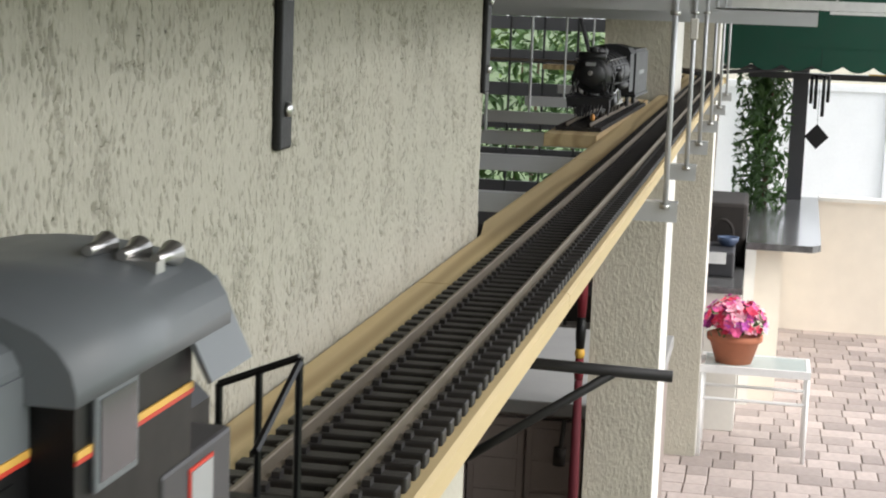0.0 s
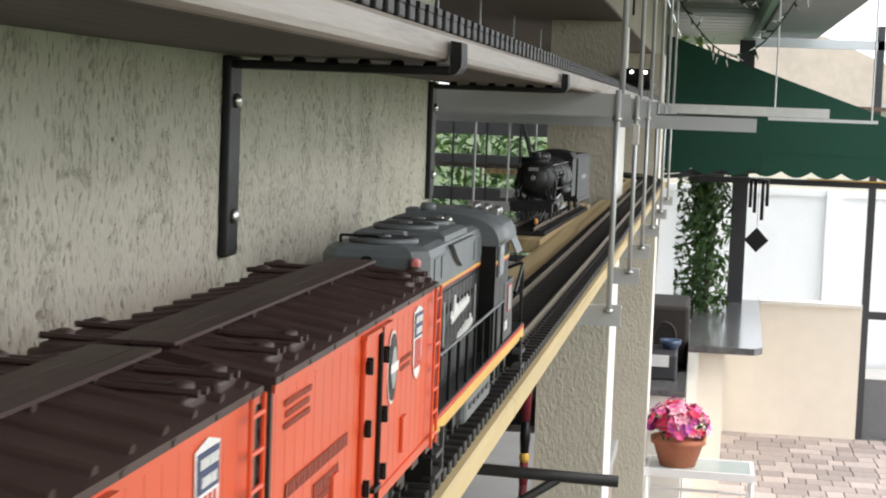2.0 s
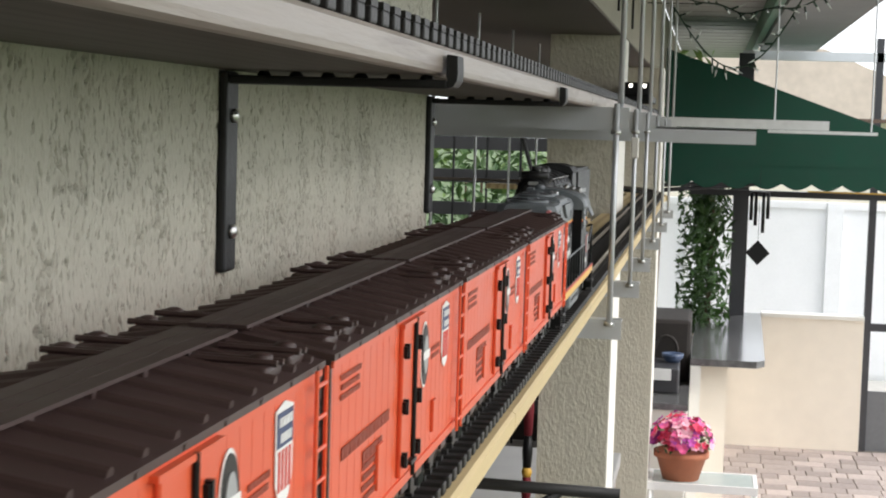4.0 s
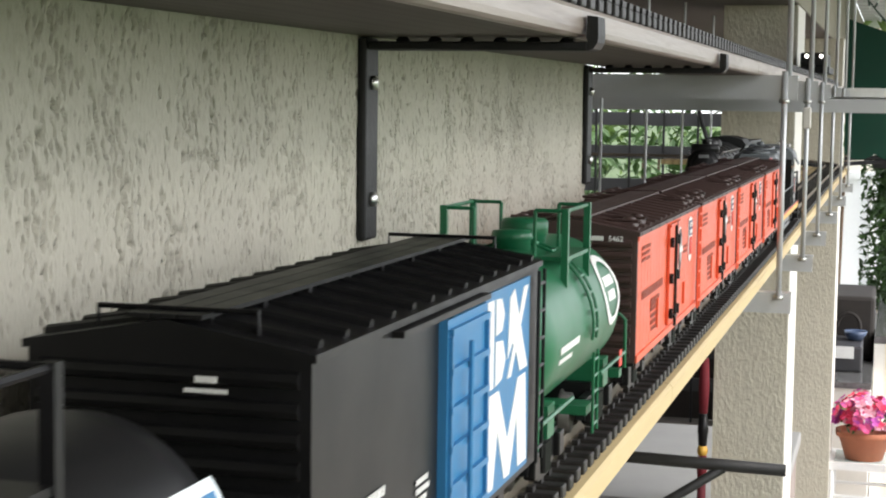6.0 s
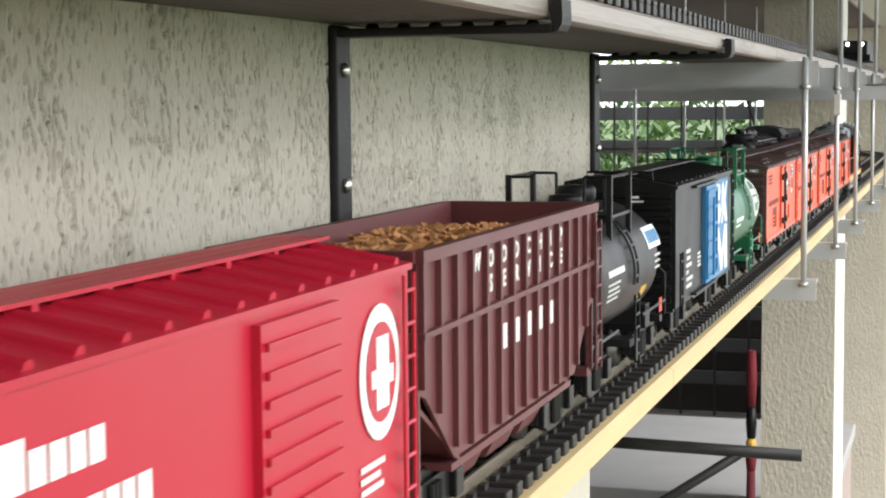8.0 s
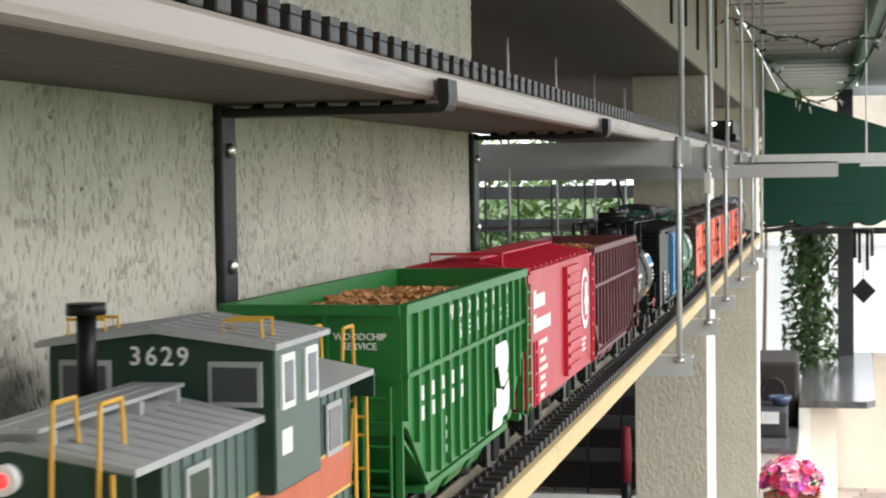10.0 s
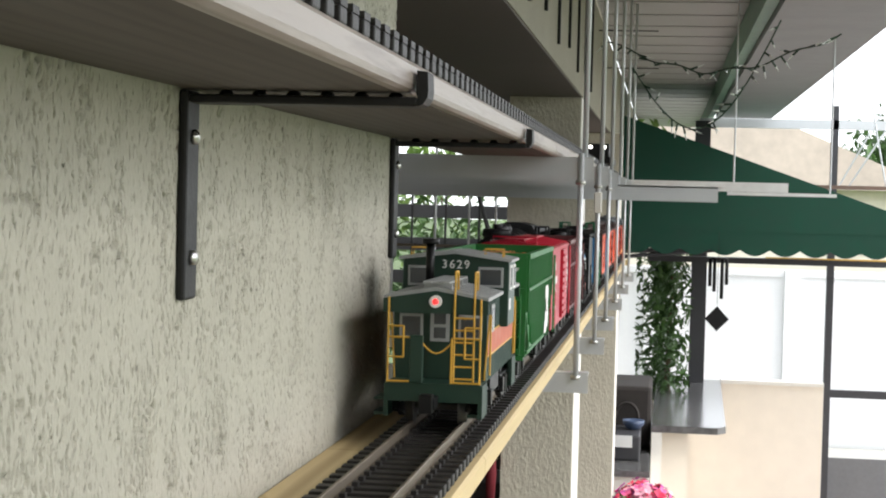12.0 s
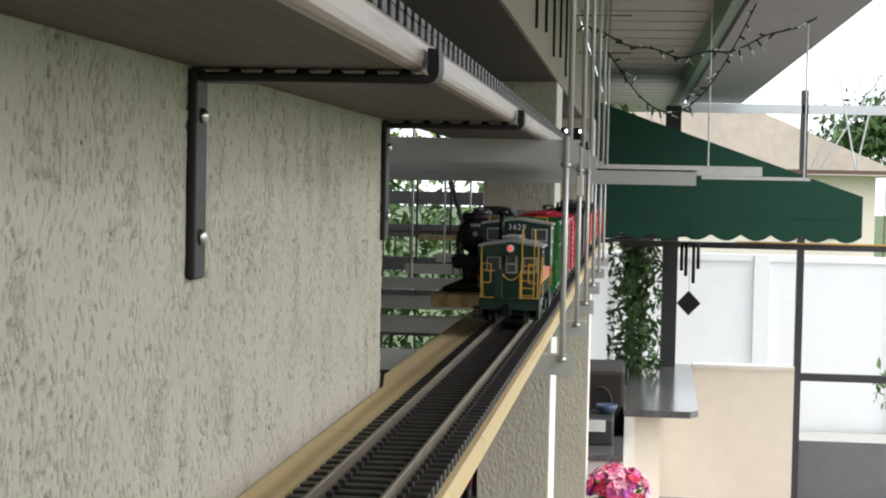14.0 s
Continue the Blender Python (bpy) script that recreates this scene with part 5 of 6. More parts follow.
        for q in (-1, 1):
            part("end_rail", rods(0.0016, ((q * 0.048, y, 0.050), (q * 0.048, y, 0.117)), ((q * 0.048, y, 0.117), (q * 0.016, y, 0.104)), ((q * 0.016, y, 0.104), (q * 0.016, y, 0.058)), ((q * 0.032, y, 0.1105), (q * 0.032, y, 0.056)), ((q * 0.048, y, 0.115), (q * 0.048, y - s * 0.055, 0.094))), PLASTIC_BLACK, c)
            part("step_well", boxes((q * w - 0.006, min(y, y - s * 0.030), 0.020, q * w + 0.003, max(y, y - s * 0.030), 0.023), (q * w - 0.006, min(y, y - s * 0.030), 0.034, q * w + 0.003, max(y, y - s * 0.030), 0.037), (q * w + 0.001, min(y - s * 0.026, y - s * 0.030), 0.020, q * w + 0.003, max(y - s * 0.026, y - s * 0.030), 0.050)), LOCO_DARK, c)
        truck(c, s * 0.150)
        coupler(c, y, s)
    # the slanting painted slogan as plain strokes
    rnd = random.Random(8)
    for z0, ya, n in ((0.102, -0.112, 4), (0.106, -0.062, 3), (0.083, -0.078, 6)):
        for k in range(n):
            y, u = ya + k * 0.0125, rnd.choice((0.008, 0.009, 0.019, 0.010))
            zk = z0 + 0.0012 * k
            bm = bmesh.new()
            pts = [(y - 0.001, zk + 0.004), (y + 0.003, zk + u), (y + 0.004, zk), (y + 0.009, zk + 0.62 * u), (y + 0.0105, zk + 0.001), (y + 0.0125, zk + 0.005)]
            for a, b in zip(pts, pts[1:]):
                rod(bm, (hw + 0.0016, *a), (hw + 0.0016, *b), 0.0010, 6)
            part("slogan_stroke", bm, LETTER, c, "white painted script stroke")
    return c


# cars in running order: the thing and its middle's distance from the last orange car's rear
TRAIN = []
first = reefer()
TRAIN.append((first, 0.192))
for k in range(1, 4):
    TRAIN.append((copy_thing(first, pose(0, 0, 0)), 0.192 + 0.41 * k))
for o, _ in TRAIN:
    tagged(o, group="orange refrigerator cars")
TRAIN.append((locomotive(), 1.8945))
TRAIN.append((tank_car("tank_car", "green tank car with a white oval emblem and top railing", GREEN_TANK, 0.312), -0.181))
TRAIN.append((box_car(), -0.5425))
TRAIN.append((tank_car("black_tank_car", "black tank car with a pale blue and white logo panel", TANK_BLACK, 0.312, oval=False), -0.9120))
TRAIN.append((woodchip_car("hopper_car", "oxide red ribbed hopper car heaped with wood chips", OXIDE_DARK, False), -1.263))
TRAIN.append((red_box_car(), -1.653))
TRAIN.append((woodchip_car("green_hopper_car", "bright green ribbed hopper car heaped with wood chips", GREEN_HOP, True), -2.050))
TRAIN.append((caboose(), -2.447))


def train_at(t):
    """Distance of the last orange car's rear along the track."""
    return 0.554 + (0.464 if t < 5.0 else 0.478) * (t - 5.0) - 0.012 * max(0.0, 1.0 - t)


def motions():
    for ob, s in TRAIN:
        walk(ob, [(k * 0.5, along(train_at(k * 0.5) + s)) for k in range(29)])


# ---- the patio and what stands round it ----
def steam_engine():
    """A parked black steam locomotive on the siding."""
    c = thing("steam_locomotive", "parked black model steam locomotive with a tender on the siding", "locomotive", pose(-0.057, 3.25, 1.838, 0, 0, -2.4))
    part("boiler", lathe(bmesh.new(), [(0.030, 0.012), (0.038, 0.016), (0.038, 0.03), (0.040, 0.032), (0.041, 0.22), (0.046, 0.30)], 28, "y", (0, 0, 0.108)), ENGINE, c)
    part("smokebox_door", lathe(bmesh.new(), [(0.008, 0.002), (0.024, 0.006), (0.031, 0.012)], 24, "y", (0, 0, 0.108)), ENGINE, c)
    part("headlamp", lathe(bmesh.new(), [(0.0045, -0.004), (0.006, 0.006)], 14, "y", (0, 0, 0.111)), STEEL, c)
    part("pilot_beam", boxes((-0.045, -0.010, 0.040, 0.045, 0.006, 0.060), (-0.048, -0.006, 0.058, 0.048, 0.05, 0.062)), ENGINE, c)
    bm = bmesh.new()
    for k in range(9):
        rod(bm, (-0.030 + k * 0.0075, -0.012, 0.045), ((-0.030 + k * 0.0075) * 0.75, -0.034, 0.022), 0.0016, 6)
    part("cowcatcher", bm, ENGINE, c)
    part("chimney", lathe(bmesh.new(), [(0.010, 0.140), (0.009, 0.160), (0.012, 0.165)], 16, "z", (0, 0.035, 0)), ENGINE, c)
    for y in (0.10, 0.16):
        part("dome", lathe(bmesh.new(), [(0.014, 0.140), (0.014, 0.156), (0.009, 0.163), (0.002, 0.165)], 16, "z", (0, y, 0)), ENGINE, c)
    part("bell", lathe(bmesh.new(), [(0.006, 0.150), (0.005, 0.158), (0.002, 0.161)], 12, "z", (0, 0.065, 0)), STEEL, c)
    part("cab", boxes((-0.046, 0.30, 0.060, 0.046, 0.37, 0.150)), ENGINE, c)
    part("cab_roof", extrude_y(bmesh.new(), [(-0.050, 0.146), (0.050, 0.146), (0.040, 0.160), (0.015, 0.166), (-0.015, 0.166), (-0.040, 0.160)], 0.29, 0.385), ENGINE, c)
    t = part("tender", boxes((-0.047, 0.40, 0.048, 0.047, 0.64, 0.148), (-0.050, 0.395, 0.044, 0.050, 0.645, 0.050), (-0.043, 0.41, 0.148, 0.043, 0.63, 0.154)), ENGINE, c)
    part("tender_lettering", boxes((0.0472, 0.47, 0.095, 0.0477, 0.56, 0.104)), SILVER, t)
    for s in (-1, 1):
        for k in range(4):
            part("driving_wheel", lathe(bmesh.new(), [(0.026, s * 0.021), (0.024, s * 0.028), (0.006, s * 0.030)], 20, "x", (0, 0.11 + k * 0.056, 0.0446)), ENGINE, c)
        part("side_rod", boxes((s * 0.033 - 0.002, 0.10, 0.036, s * 0.033 + 0.002, 0.29, 0.041), (s * 0.037 - 0.002, 0.05, 0.048, s * 0.037 + 0.002, 0.17, 0.053)), STEEL, c)
        part("cylinder", lathe(bmesh.new(), [(0.015, 0.02), (0.016, 0.022), (0.016, 0.068), (0.015, 0.07)], 18, "y", (s * 0.036, 0, 0.052)), ENGINE, c)
        part("running_board", boxes((s * 0.040 - 0.010, 0.03, 0.088, s * 0.040 + 0.008, 0.30, 0.090)), ENGINE, c)
        part("pipe", rods(0.0022, ((s * 0.040, 0.04, 0.125), (s * 0.042, 0.29, 0.125)), ((s * 0.043, 0.06, 0.110), (s * 0.043, 0.2, 0.116)), ((s * 0.030, 0.045, 0.06), (s * 0.040, 0.06, 0.12))), ENGINE, c)
        part("air_pump", lathe(bmesh.new(), [(0.008, 0.09), (0.008, 0.118)], 12, "z", (s * 0.044, 0.12, 0)), ENGINE, c)
    for y in (0.075, 0.125, 0.185, 0.235):
        part("boiler_band", lathe(bmesh.new(), [(0.0405, y), (0.0432, y + 0.001), (0.0432, y + 0.005), (0.0405, y + 0.006)], 28, "y", (0, 0, 0.108)), ENGINE, c)
    part("feedwater_heater", lathe(bmesh.new(), [(0.002, -0.030), (0.009, -0.028), (0.009, 0.028), (0.002, 0.030)], 14, "x", (0, 0.022, 0.146)), ENGINE, c)
    part("number_board", B(-0.010, -0.001, 0.126, 0.010, 0.010, 0.133), SILVER, c)
    for s in (-1, 1):
        part("handrail", rods(0.0011, ((s * 0.036, 0.03, 0.138), (s * 0.038, 0.29, 0.140)), ((s * 0.036, 0.03, 0.138), (s * 0.030, 0.03, 0.130)), ((s * 0.037, 0.16, 0.139), (s * 0.031, 0.16, 0.130))), STEEL, c)
        part("front_step", rods(0.0013, ((s * 0.043, -0.008, 0.060), (s * 0.030, 0.012, 0.100)), ((s * 0.036, -0.008, 0.060), (s * 0.023, 0.012, 0.098)), ((s * 0.043, -0.010, 0.060), (s * 0.043, -0.010, 0.025))), ENGINE, c)
        part("valve_gear", rods(0.0018, ((s * 0.043, 0.06, 0.066), (s * 0.043, 0.13, 0.074)), ((s * 0.043, 0.13, 0.074), (s * 0.043, 0.145, 0.044)), ((s * 0.043, 0.145, 0.044), (s * 0.042, 0.22, 0.048))), STEEL, c)
        part("air_tank", lathe(bmesh.new(), [(0.003, 0.16), (0.009, 0.163), (0.009, 0.262), (0.003, 0.265)], 12, "y", (s * 0.041, 0, 0.079)), ENGINE, c)
        part("steam_pipe", rods(0.0035, ((s * 0.034, 0.04, 0.128), (s * 0.043, 0.045, 0.098)), ((s * 0.043, 0.045, 0.098), (s * 0.040, 0.045, 0.066))), ENGINE, c)
    for y in (0.02, 0.05, 0.45, 0.57):
        for s in (-1, 1):
            part("small_wheel", lathe(bmesh.new(), [(0.0165, s * 0.021), (0.014, s * 0.027), (0.005, s * 0.028)], 16, "x", (0, y, 0.0335)), ENGINE, c)
    part("lantern", lathe(bmesh.new(), [(0.004, 0.016), (0.005, 0.024), (0.002, 0.030)], 10, "z", (0.018, -0.055, 0)), mat("amber", (0.75, 0.35, 0.10), 0.4), c, "small amber lantern")


steam_engine()


def siding():
    s = thing("siding_board", "short treated pine siding board with a cut end", "shelf", kind="structure")
    part("board", B(-0.119, 3.02, 1.811, -0.0135, 4.40, 1.837, bev=0.002), PINE, s)
    tr = thing("siding_track", "short length of black tie track under the parked engine", "track")
    rail_pair(tr, [pose(-0.060 + 0.0035 * k, 3.10 + 0.2 * k, 1.8380, 0, 0, -1) for k in range(6)], -0.001)
    y = 3.11
    while y < 4.08:
        o = new("tie", TIE_MESH)
        o.parent = tr
        o.matrix_basis = pose(-0.060 + 0.0175 * (y - 3.1), y, 1.8376)
        y += 0.0245


siding()


def upper_engine():
    c = thing("upper_locomotive", "small black locomotive with white lamps on the upper track", "locomotive", pose(0.0930, 4.6, SHELF_Z + SHELF_T))
    part("body", B(-0.036, 0.0, 0.045, 0.036, 0.30, 0.085, bev=0.004), PLASTIC_BLACK, c)
    part("frame", B(-0.045, -0.03, 0.028, 0.045, 0.33, 0.045), PLASTIC_BLACK, c)
    for x in (-0.018, 0.022):
        part("lamp", lathe(bmesh.new(), [(0.005, -0.006), (0.005, 0.0)], 12, "y", (x, 0, 0.075)), LAMP_WHITE, c, "lit white lamp")


upper_engine()


def iron_arm():
    b = thing("iron_arm", "black iron arm with a diagonal brace on the wall end", "bracket")
    part("bar", rod(bmesh.new(), (-0.03, 1.62, 1.683), (0.224, 1.62, 1.678), 0.0068, 10), IRON, b)
    part("brace", rod(bmesh.new(), (-0.025, 1.62, 1.552), (0.156, 1.62, 1.676), 0.0055, 10), IRON, b)
    part("wall_plate", B(-0.050, 1.586, 1.53, -0.020, 1.632, 1.72), IRON, b)


iron_arm()


def beam_straps():
    for k in range(9):
        y = 2.0 + 0.42 * k
        b = thing("strap_hook", "thin black iron strap hung on the beam", "hook", group="strap hooks")
        part("strap", B(0.0335, y - 0.010, 2.42 + 0.03 * (k % 2), 0.040, y + 0.010, 2.74), IRON, b)
    for y, z in ((6.6, 2.60), (5.9, 2.68)):
        tagged(part("wire_hook", R((0.034, y, z), (0.25, y, z), 0.002), IRON), "thin black wire hook fixed to the beam", "hook")


beam_straps()


def resin_cabinet():
    c = thing("storage_cabinet", "taupe resin storage cabinet with louvred doors and a grey lid", "cabinet")
    x0, x1, y0, y1, top = -1.05, -0.02, 5.30, 6.60, 0.69
    part("carcass", B(x0, y0 + 0.03, 0.02, x1, y1, top), TAUPE, c)
    part("lid", B(x0 - 0.02, y0 - 0.02, top, x1 + 0.015, y1 + 0.02, top + 0.05, bev=0.006), GREY_RESIN, c, "grey moulded lid")
    for k in range(5):
        xa = x0 + 0.012 + k * 0.202
        d = part("door", B(xa, y0, 0.05, xa + 0.196, y0 + 0.03, top - 0.02, bev=0.004), TAUPE, c)
        for j in range(5):
            part("louvre", B(xa + 0.022, y0 - 0.006, 0.08 + j * 0.115, xa + 0.174, y0, 0.08 + j * 0.115 + 0.10, bev=0.002), TAUPE, d)
    part("handle", rod(rod(bmesh.new(), (-0.31, y0 - 0.016, 0.56), (-0.30, y0 - 0.016, 0.68), 0.008, 8), (-0.312, y0 - 0.016, 0.52), (-0.31, y0 - 0.016, 0.58), 0.022, 10), DARK, c, "dark hanging latch handle")


resin_cabinet()


def clutter():
    bm = bmesh.new()
    rnd = random.Random(2)
    p = Vector((-0.25, 5.6, 0.744))
    for k in range(40):
        q = p + Vector((rnd.uniform(-0.06, 0.06), rnd.uniform(-0.08, 0.08), 0))
        q.x, q.y = min(-0.05, max(-0.6, q.x)), min(6.4, max(5.4, q.y))
        if (q - p).length > 1e-4:
            rod(bm, p, q, 0.003, 5)
        p = q
    tagged(part("cable", bm, LETTER), "loose white cable lying on the grey lid", "cable")
    c = thing("control_box", "small black control box on the grey lid", "control box")
    part("case", B(-0.22, 5.75, 0.741, -0.08, 5.9, 0.775, bev=0.003), PLASTIC_BLACK, c)
    part("knob", lathe(bmesh.new(), [(0.018, 0.775), (0.015, 0.795)], 12, "z", (-0.14, 5.82, 0)), PLASTIC_BLACK, c)
    f = thing("folded_umbrella", "folded red, yellow and black umbrella against the pillar", "umbrella")
    for z0, z1, m in ((1.13, 1.30, UMB_RED), (1.03, 1.129, PLASTIC_BLACK), (1.0, 1.029, YELLOW), (0.93, 0.999, UMB_RED), (0.25, 0.929, mat("umbrella_maroon", (0.09, 0.006, 0.012), 0.8))):
        part("fabric", lathe(bmesh.new(), [(0.013, z0), (0.017, (z0 + z1) / 2), (0.013, z1)], 9, "z", (-0.212, 4.83, 0)), m, f)
    part("ferrule", R((-0.212, 4.83, 0.0), (-0.212, 4.83, 0.25), 0.005), IRON, f)


clutter()


def plant_table():
    t = thing("plant_table", "small white metal table with a glass top", "table")
    x0, x1, y0, y1, z = 0.085, 0.595, 7.48, 7.80, 0.44
    part("top_frame", boxes((x0, y0, z - 0.035, x1, y0 + 0.02, z), (x0, y1 - 0.02, z - 0.035, x1, y1, z), (x0, y0 + 0.02, z - 0.035, x0 + 0.02, y1 - 0.02, z), (x1 - 0.02, y0 + 0.02, z - 0.035, x1, y1 - 0.02, z)), WHITE_METAL, t)
    part("glass_top", B(x0 + 0.02, y0 + 0.02, z - 0.010, x1 - 0.02, y1 - 0.02, z - 0.003), GLASS_TOP, t)
    for x in (x0 + 0.012, x1 - 0.012):
        for y in (y0 + 0.012, y1 - 0.012):
            part("leg", R((x, y, z - 0.03), (x, y, 0), 0.010, 10), WHITE_METAL, t)
    for y in (y0 + 0.012, y1 - 0.012):
        part("stretcher", R((x0 + 0.012, y, 0.28), (x1 - 0.012, y, 0.28), 0.008, 8), WHITE_METAL, t)
    for x in (x0 + 0.012, x1 - 0.012):
        part("stretcher", R((x, y0 + 0.012, 0.28), (x, y1 - 0.012, 0.28), 0.008, 8), WHITE_METAL, t)


plant_table()


def flower_pot():
    c = thing("flower_pot", "terracotta pot of pink and red artificial flowers on the white table", "potted plant", pose(0.235, 7.62, 0.4375))
    part("pot", lathe(bmesh.new(), [(0.085, 0.0), (0.118, 0.105), (0.130, 0.107), (0.132, 0.135), (0.118, 0.135), (0.110, 0.115)], 28), TERRA, c)
    rnd = random.Random(11)
    for k in range(4):
        bm = bmesh.new()
        for j in range(46):
            a, e = rnd.uniform(0, math.tau), math.asin(rnd.uniform(0.0, 1.0))
            r = rnd.uniform(0.115, 0.165)
            p = Vector((r * math.cos(a) * math.cos(e), r * math.sin(a) * math.cos(e), 0.165 + r * 0.92 * math.sin(e)))
            q = (p - Vector((0, 0, 0.13))).to_track_quat("Z", "Y")
            for i in range(5):
                th = i * math.tau / 5 + rnd.uniform(-0.2, 0.2)
                s = rnd.uniform(0.016, 0.026)
                u, v = Vector((math.cos(th), math.sin(th), 0.35)), Vector((-math.sin(th), math.cos(th), 0)) * 0.5
                pts = [Vector((0, 0, 0)), u * s * 0.7 + v * s, u * s * 1.25, u * s * 0.7 - v * s]
                bm.faces.new([bm.verts.new(p + q @ w) for w in pts])
        part("blossoms", bm, PINK[k], c)
    bm = bmesh.new()
    for j in range(120):
        a, r = rnd.uniform(0, math.tau), rnd.uniform(0.04, 0.15)
        p = Vector((r * math.cos(a), r * math.sin(a), rnd.uniform(0.13, 0.26)))
        q = Euler((rnd.uniform(-1, 1), rnd.uniform(-1, 1), a)).to_quaternion()
        bm.faces.new([bm.verts.new(p + q @ Vector(w)) for w in ((0, -0.008, 0), (0.03, 0, 0.005), (0, 0.008, 0), (-0.02, 0, 0))])
    part("leaves", bm, LEAF, c)


flower_pot()


def kitchen():
    k = thing("outdoor_counter", "cream outdoor kitchen counter with a dark granite bar top", "counter")
    part("base", B(0.31, 8.72, 0, 0.45, 10.8, 0.84), CREAM, k)
    part("end_pier", B(0.255, 8.60, 0, 0.31, 8.72, 0.84), TRIM_WHITE, k)
    bm = bmesh.new()
    pts = [(0.255, 8.60), (0.60, 8.60), (0.645, 8.68), (0.69, 11.0), (0.26, 11.0)]
    lo, hi = [bm.verts.new((x, y, 0.842)) for x, y in pts], [bm.verts.new((x, y, 0.878)) for x, y in pts]
    bm.faces.new(lo[::-1])
    bm.faces.new(hi)
    for i in range(5):
        bm.faces.new((lo[i], lo[(i + 1) % 5], hi[(i + 1) % 5], hi[i]))
    part("bar_top", bm, GRANITE, k, "polished dark granite bar top")
    part("lower_cabinet", B(-0.05, 8.0, 0, 0.25, 10.8, 0.70), TRIM_WHITE, k)
    part("lower_top", B(-0.06, 7.98, 0.70, 0.254, 10.8, 0.73), GRANITE, k)
    g = thing("sink_basin", "stainless sink with a curved tap and a blue bowl", "sink")
    part("basin", B(0.02, 8.30, 0.731, 0.20, 8.7, 0.86, bev=0.01), ALU_DARK, g)
    gr = thing("grill", "dark built-in barbecue grill with a steel front", "grill")
    part("hood", B(0.0, 8.78, 0.731, 0.25, 9.4, 1.06, bev=0.02), DARK, gr)
    part("front_panel", B(0.03, 8.765, 0.75, 0.19, 8.779, 0.84), STEEL, gr, "brushed steel front panel")
    bm = bmesh.new()
    pts = [(0.12 + 0.06 * math.cos(a), 8.75, 0.90 + 0.075 * math.sin(a)) for a in [math.pi * i / 8 for i in range(9)]]
    for a, b in zip(pts, pts[1:]):
        rod(bm, a, b, 0.009, 8)
    rod(bm, (0.18, 8.75, 0.732), (0.18, 8.75, 0.90), 0.009, 8)
    part("tap", bm, DARK, g, "dark curved tap")
    part("bowl", lathe(bmesh.new(), [(0.035, 0.862), (0.055, 0.89), (0.058, 0.91), (0.050, 0.905), (0.03, 0.872)], 20, "z", (0.16, 8.55, 0)), mat("blue_bowl", (0.06, 0.09, 0.16), 0.4), g, "dark blue bowl")
    part("cloth", B(0.07, 8.292, 0.80, 0.16, 8.3, 0.86), LETTER, g)
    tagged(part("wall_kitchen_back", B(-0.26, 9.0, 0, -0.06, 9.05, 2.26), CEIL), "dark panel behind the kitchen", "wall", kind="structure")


kitchen()
slab("wall_low", "cream half-height patio wall", CREAM, 0.24, 10.88, 0, 1.358, 11.02, 0.87)
slab("wall_low_cap", "cap of the half-height wall", TRIM_WHITE, 0.693, 10.865, 0.872, 1.358, 11.03, 0.895)


def screen_cage():
    c = thing("screen_enclosure", "dark bronze aluminium screen enclosure frame round the patio", "screen frame", kind="structure")
    for x, w in ((1.36, 0.045), (2.75, 0.05)):
        part("post", B(x, 10.92, 0, x + w, 10.98, 2.72), ALU_DARK, c)
    part("post", B(0.475, 10.80, 0.879, 0.575, 10.87, 2.60), ALU_DARK, c)
    part("mid_rail", B(1.405, 10.93, 0.80, 2.75, 10.97, 0.85), ALU_DARK, c)
    part("kick_panel", B(1.405, 10.945, 0.0, 2.75, 10.955, 0.40), mat("kick_grey", (0.16, 0.165, 0.17), 0.6), c, "grey kick panel")
    part("top_rail", B(0.5, 10.92, 2.565, 3.6, 10.98, 2.625), ALU, c)
    part("roof_beam", rod(bmesh.new(), (0.62, 9.4, 2.72), (2.2, 4.2, 3.35), 0.025, 8), ALU, c)


screen_cage()


def awning():
    a = thing("awning", "dark green canvas awning with a scalloped valance", "awning")
    y = 9.35
    z1, zb = 2.62, 1.82
    part("side_panel", extrude_y(bmesh.new(), [(0.045, 1.90), (1.56, 1.90), (1.56, 2.02), (0.045, 2.54)], y, y + 0.012), CANVAS, a)
    n = 9
    w = 1.515 / n
    for k in range(n):
        pts = [(0.045 + k * w, 1.90)] + [(0.045 + k * w + w * j / 8, 1.80 - 0.035 * math.sin(math.pi * j / 8)) for j in range(9)] + [(0.045 + (k + 1) * w, 1.90)]
        part("valance", extrude_y(bmesh.new(), pts, y + 0.002, y + 0.010), CANVAS, a)
    bm = bmesh.new()
    v = [bm.verts.new(p) for p in ((0.045, y, 2.54), (1.56, y, 2.02), (1.56, y + 1.4, 2.02), (0.045, y + 1.4, 2.54), (0.045, y, 2.55), (1.56, y, 2.03), (1.56, y + 1.4, 2.03), (0.045, y + 1.4, 2.55))]
    for q in ((0, 1, 2, 3), (4, 5, 6, 7), (0, 1, 5, 4), (1, 2, 6, 5), (2, 3, 7, 6), (3, 0, 4, 7)):
        bm.faces.new([v[i] for i in q])
    part("canopy", bm, CANVAS, a)
    part("frame_arm", rods(0.012, ((0.045, y + 0.03, 1.77), (1.10, y + 0.03, 1.84)), ((0.045, y + 0.03, 1.74), (0.95, y + 0.03, 1.83)), n=8), ALU_DARK, a)


awning()


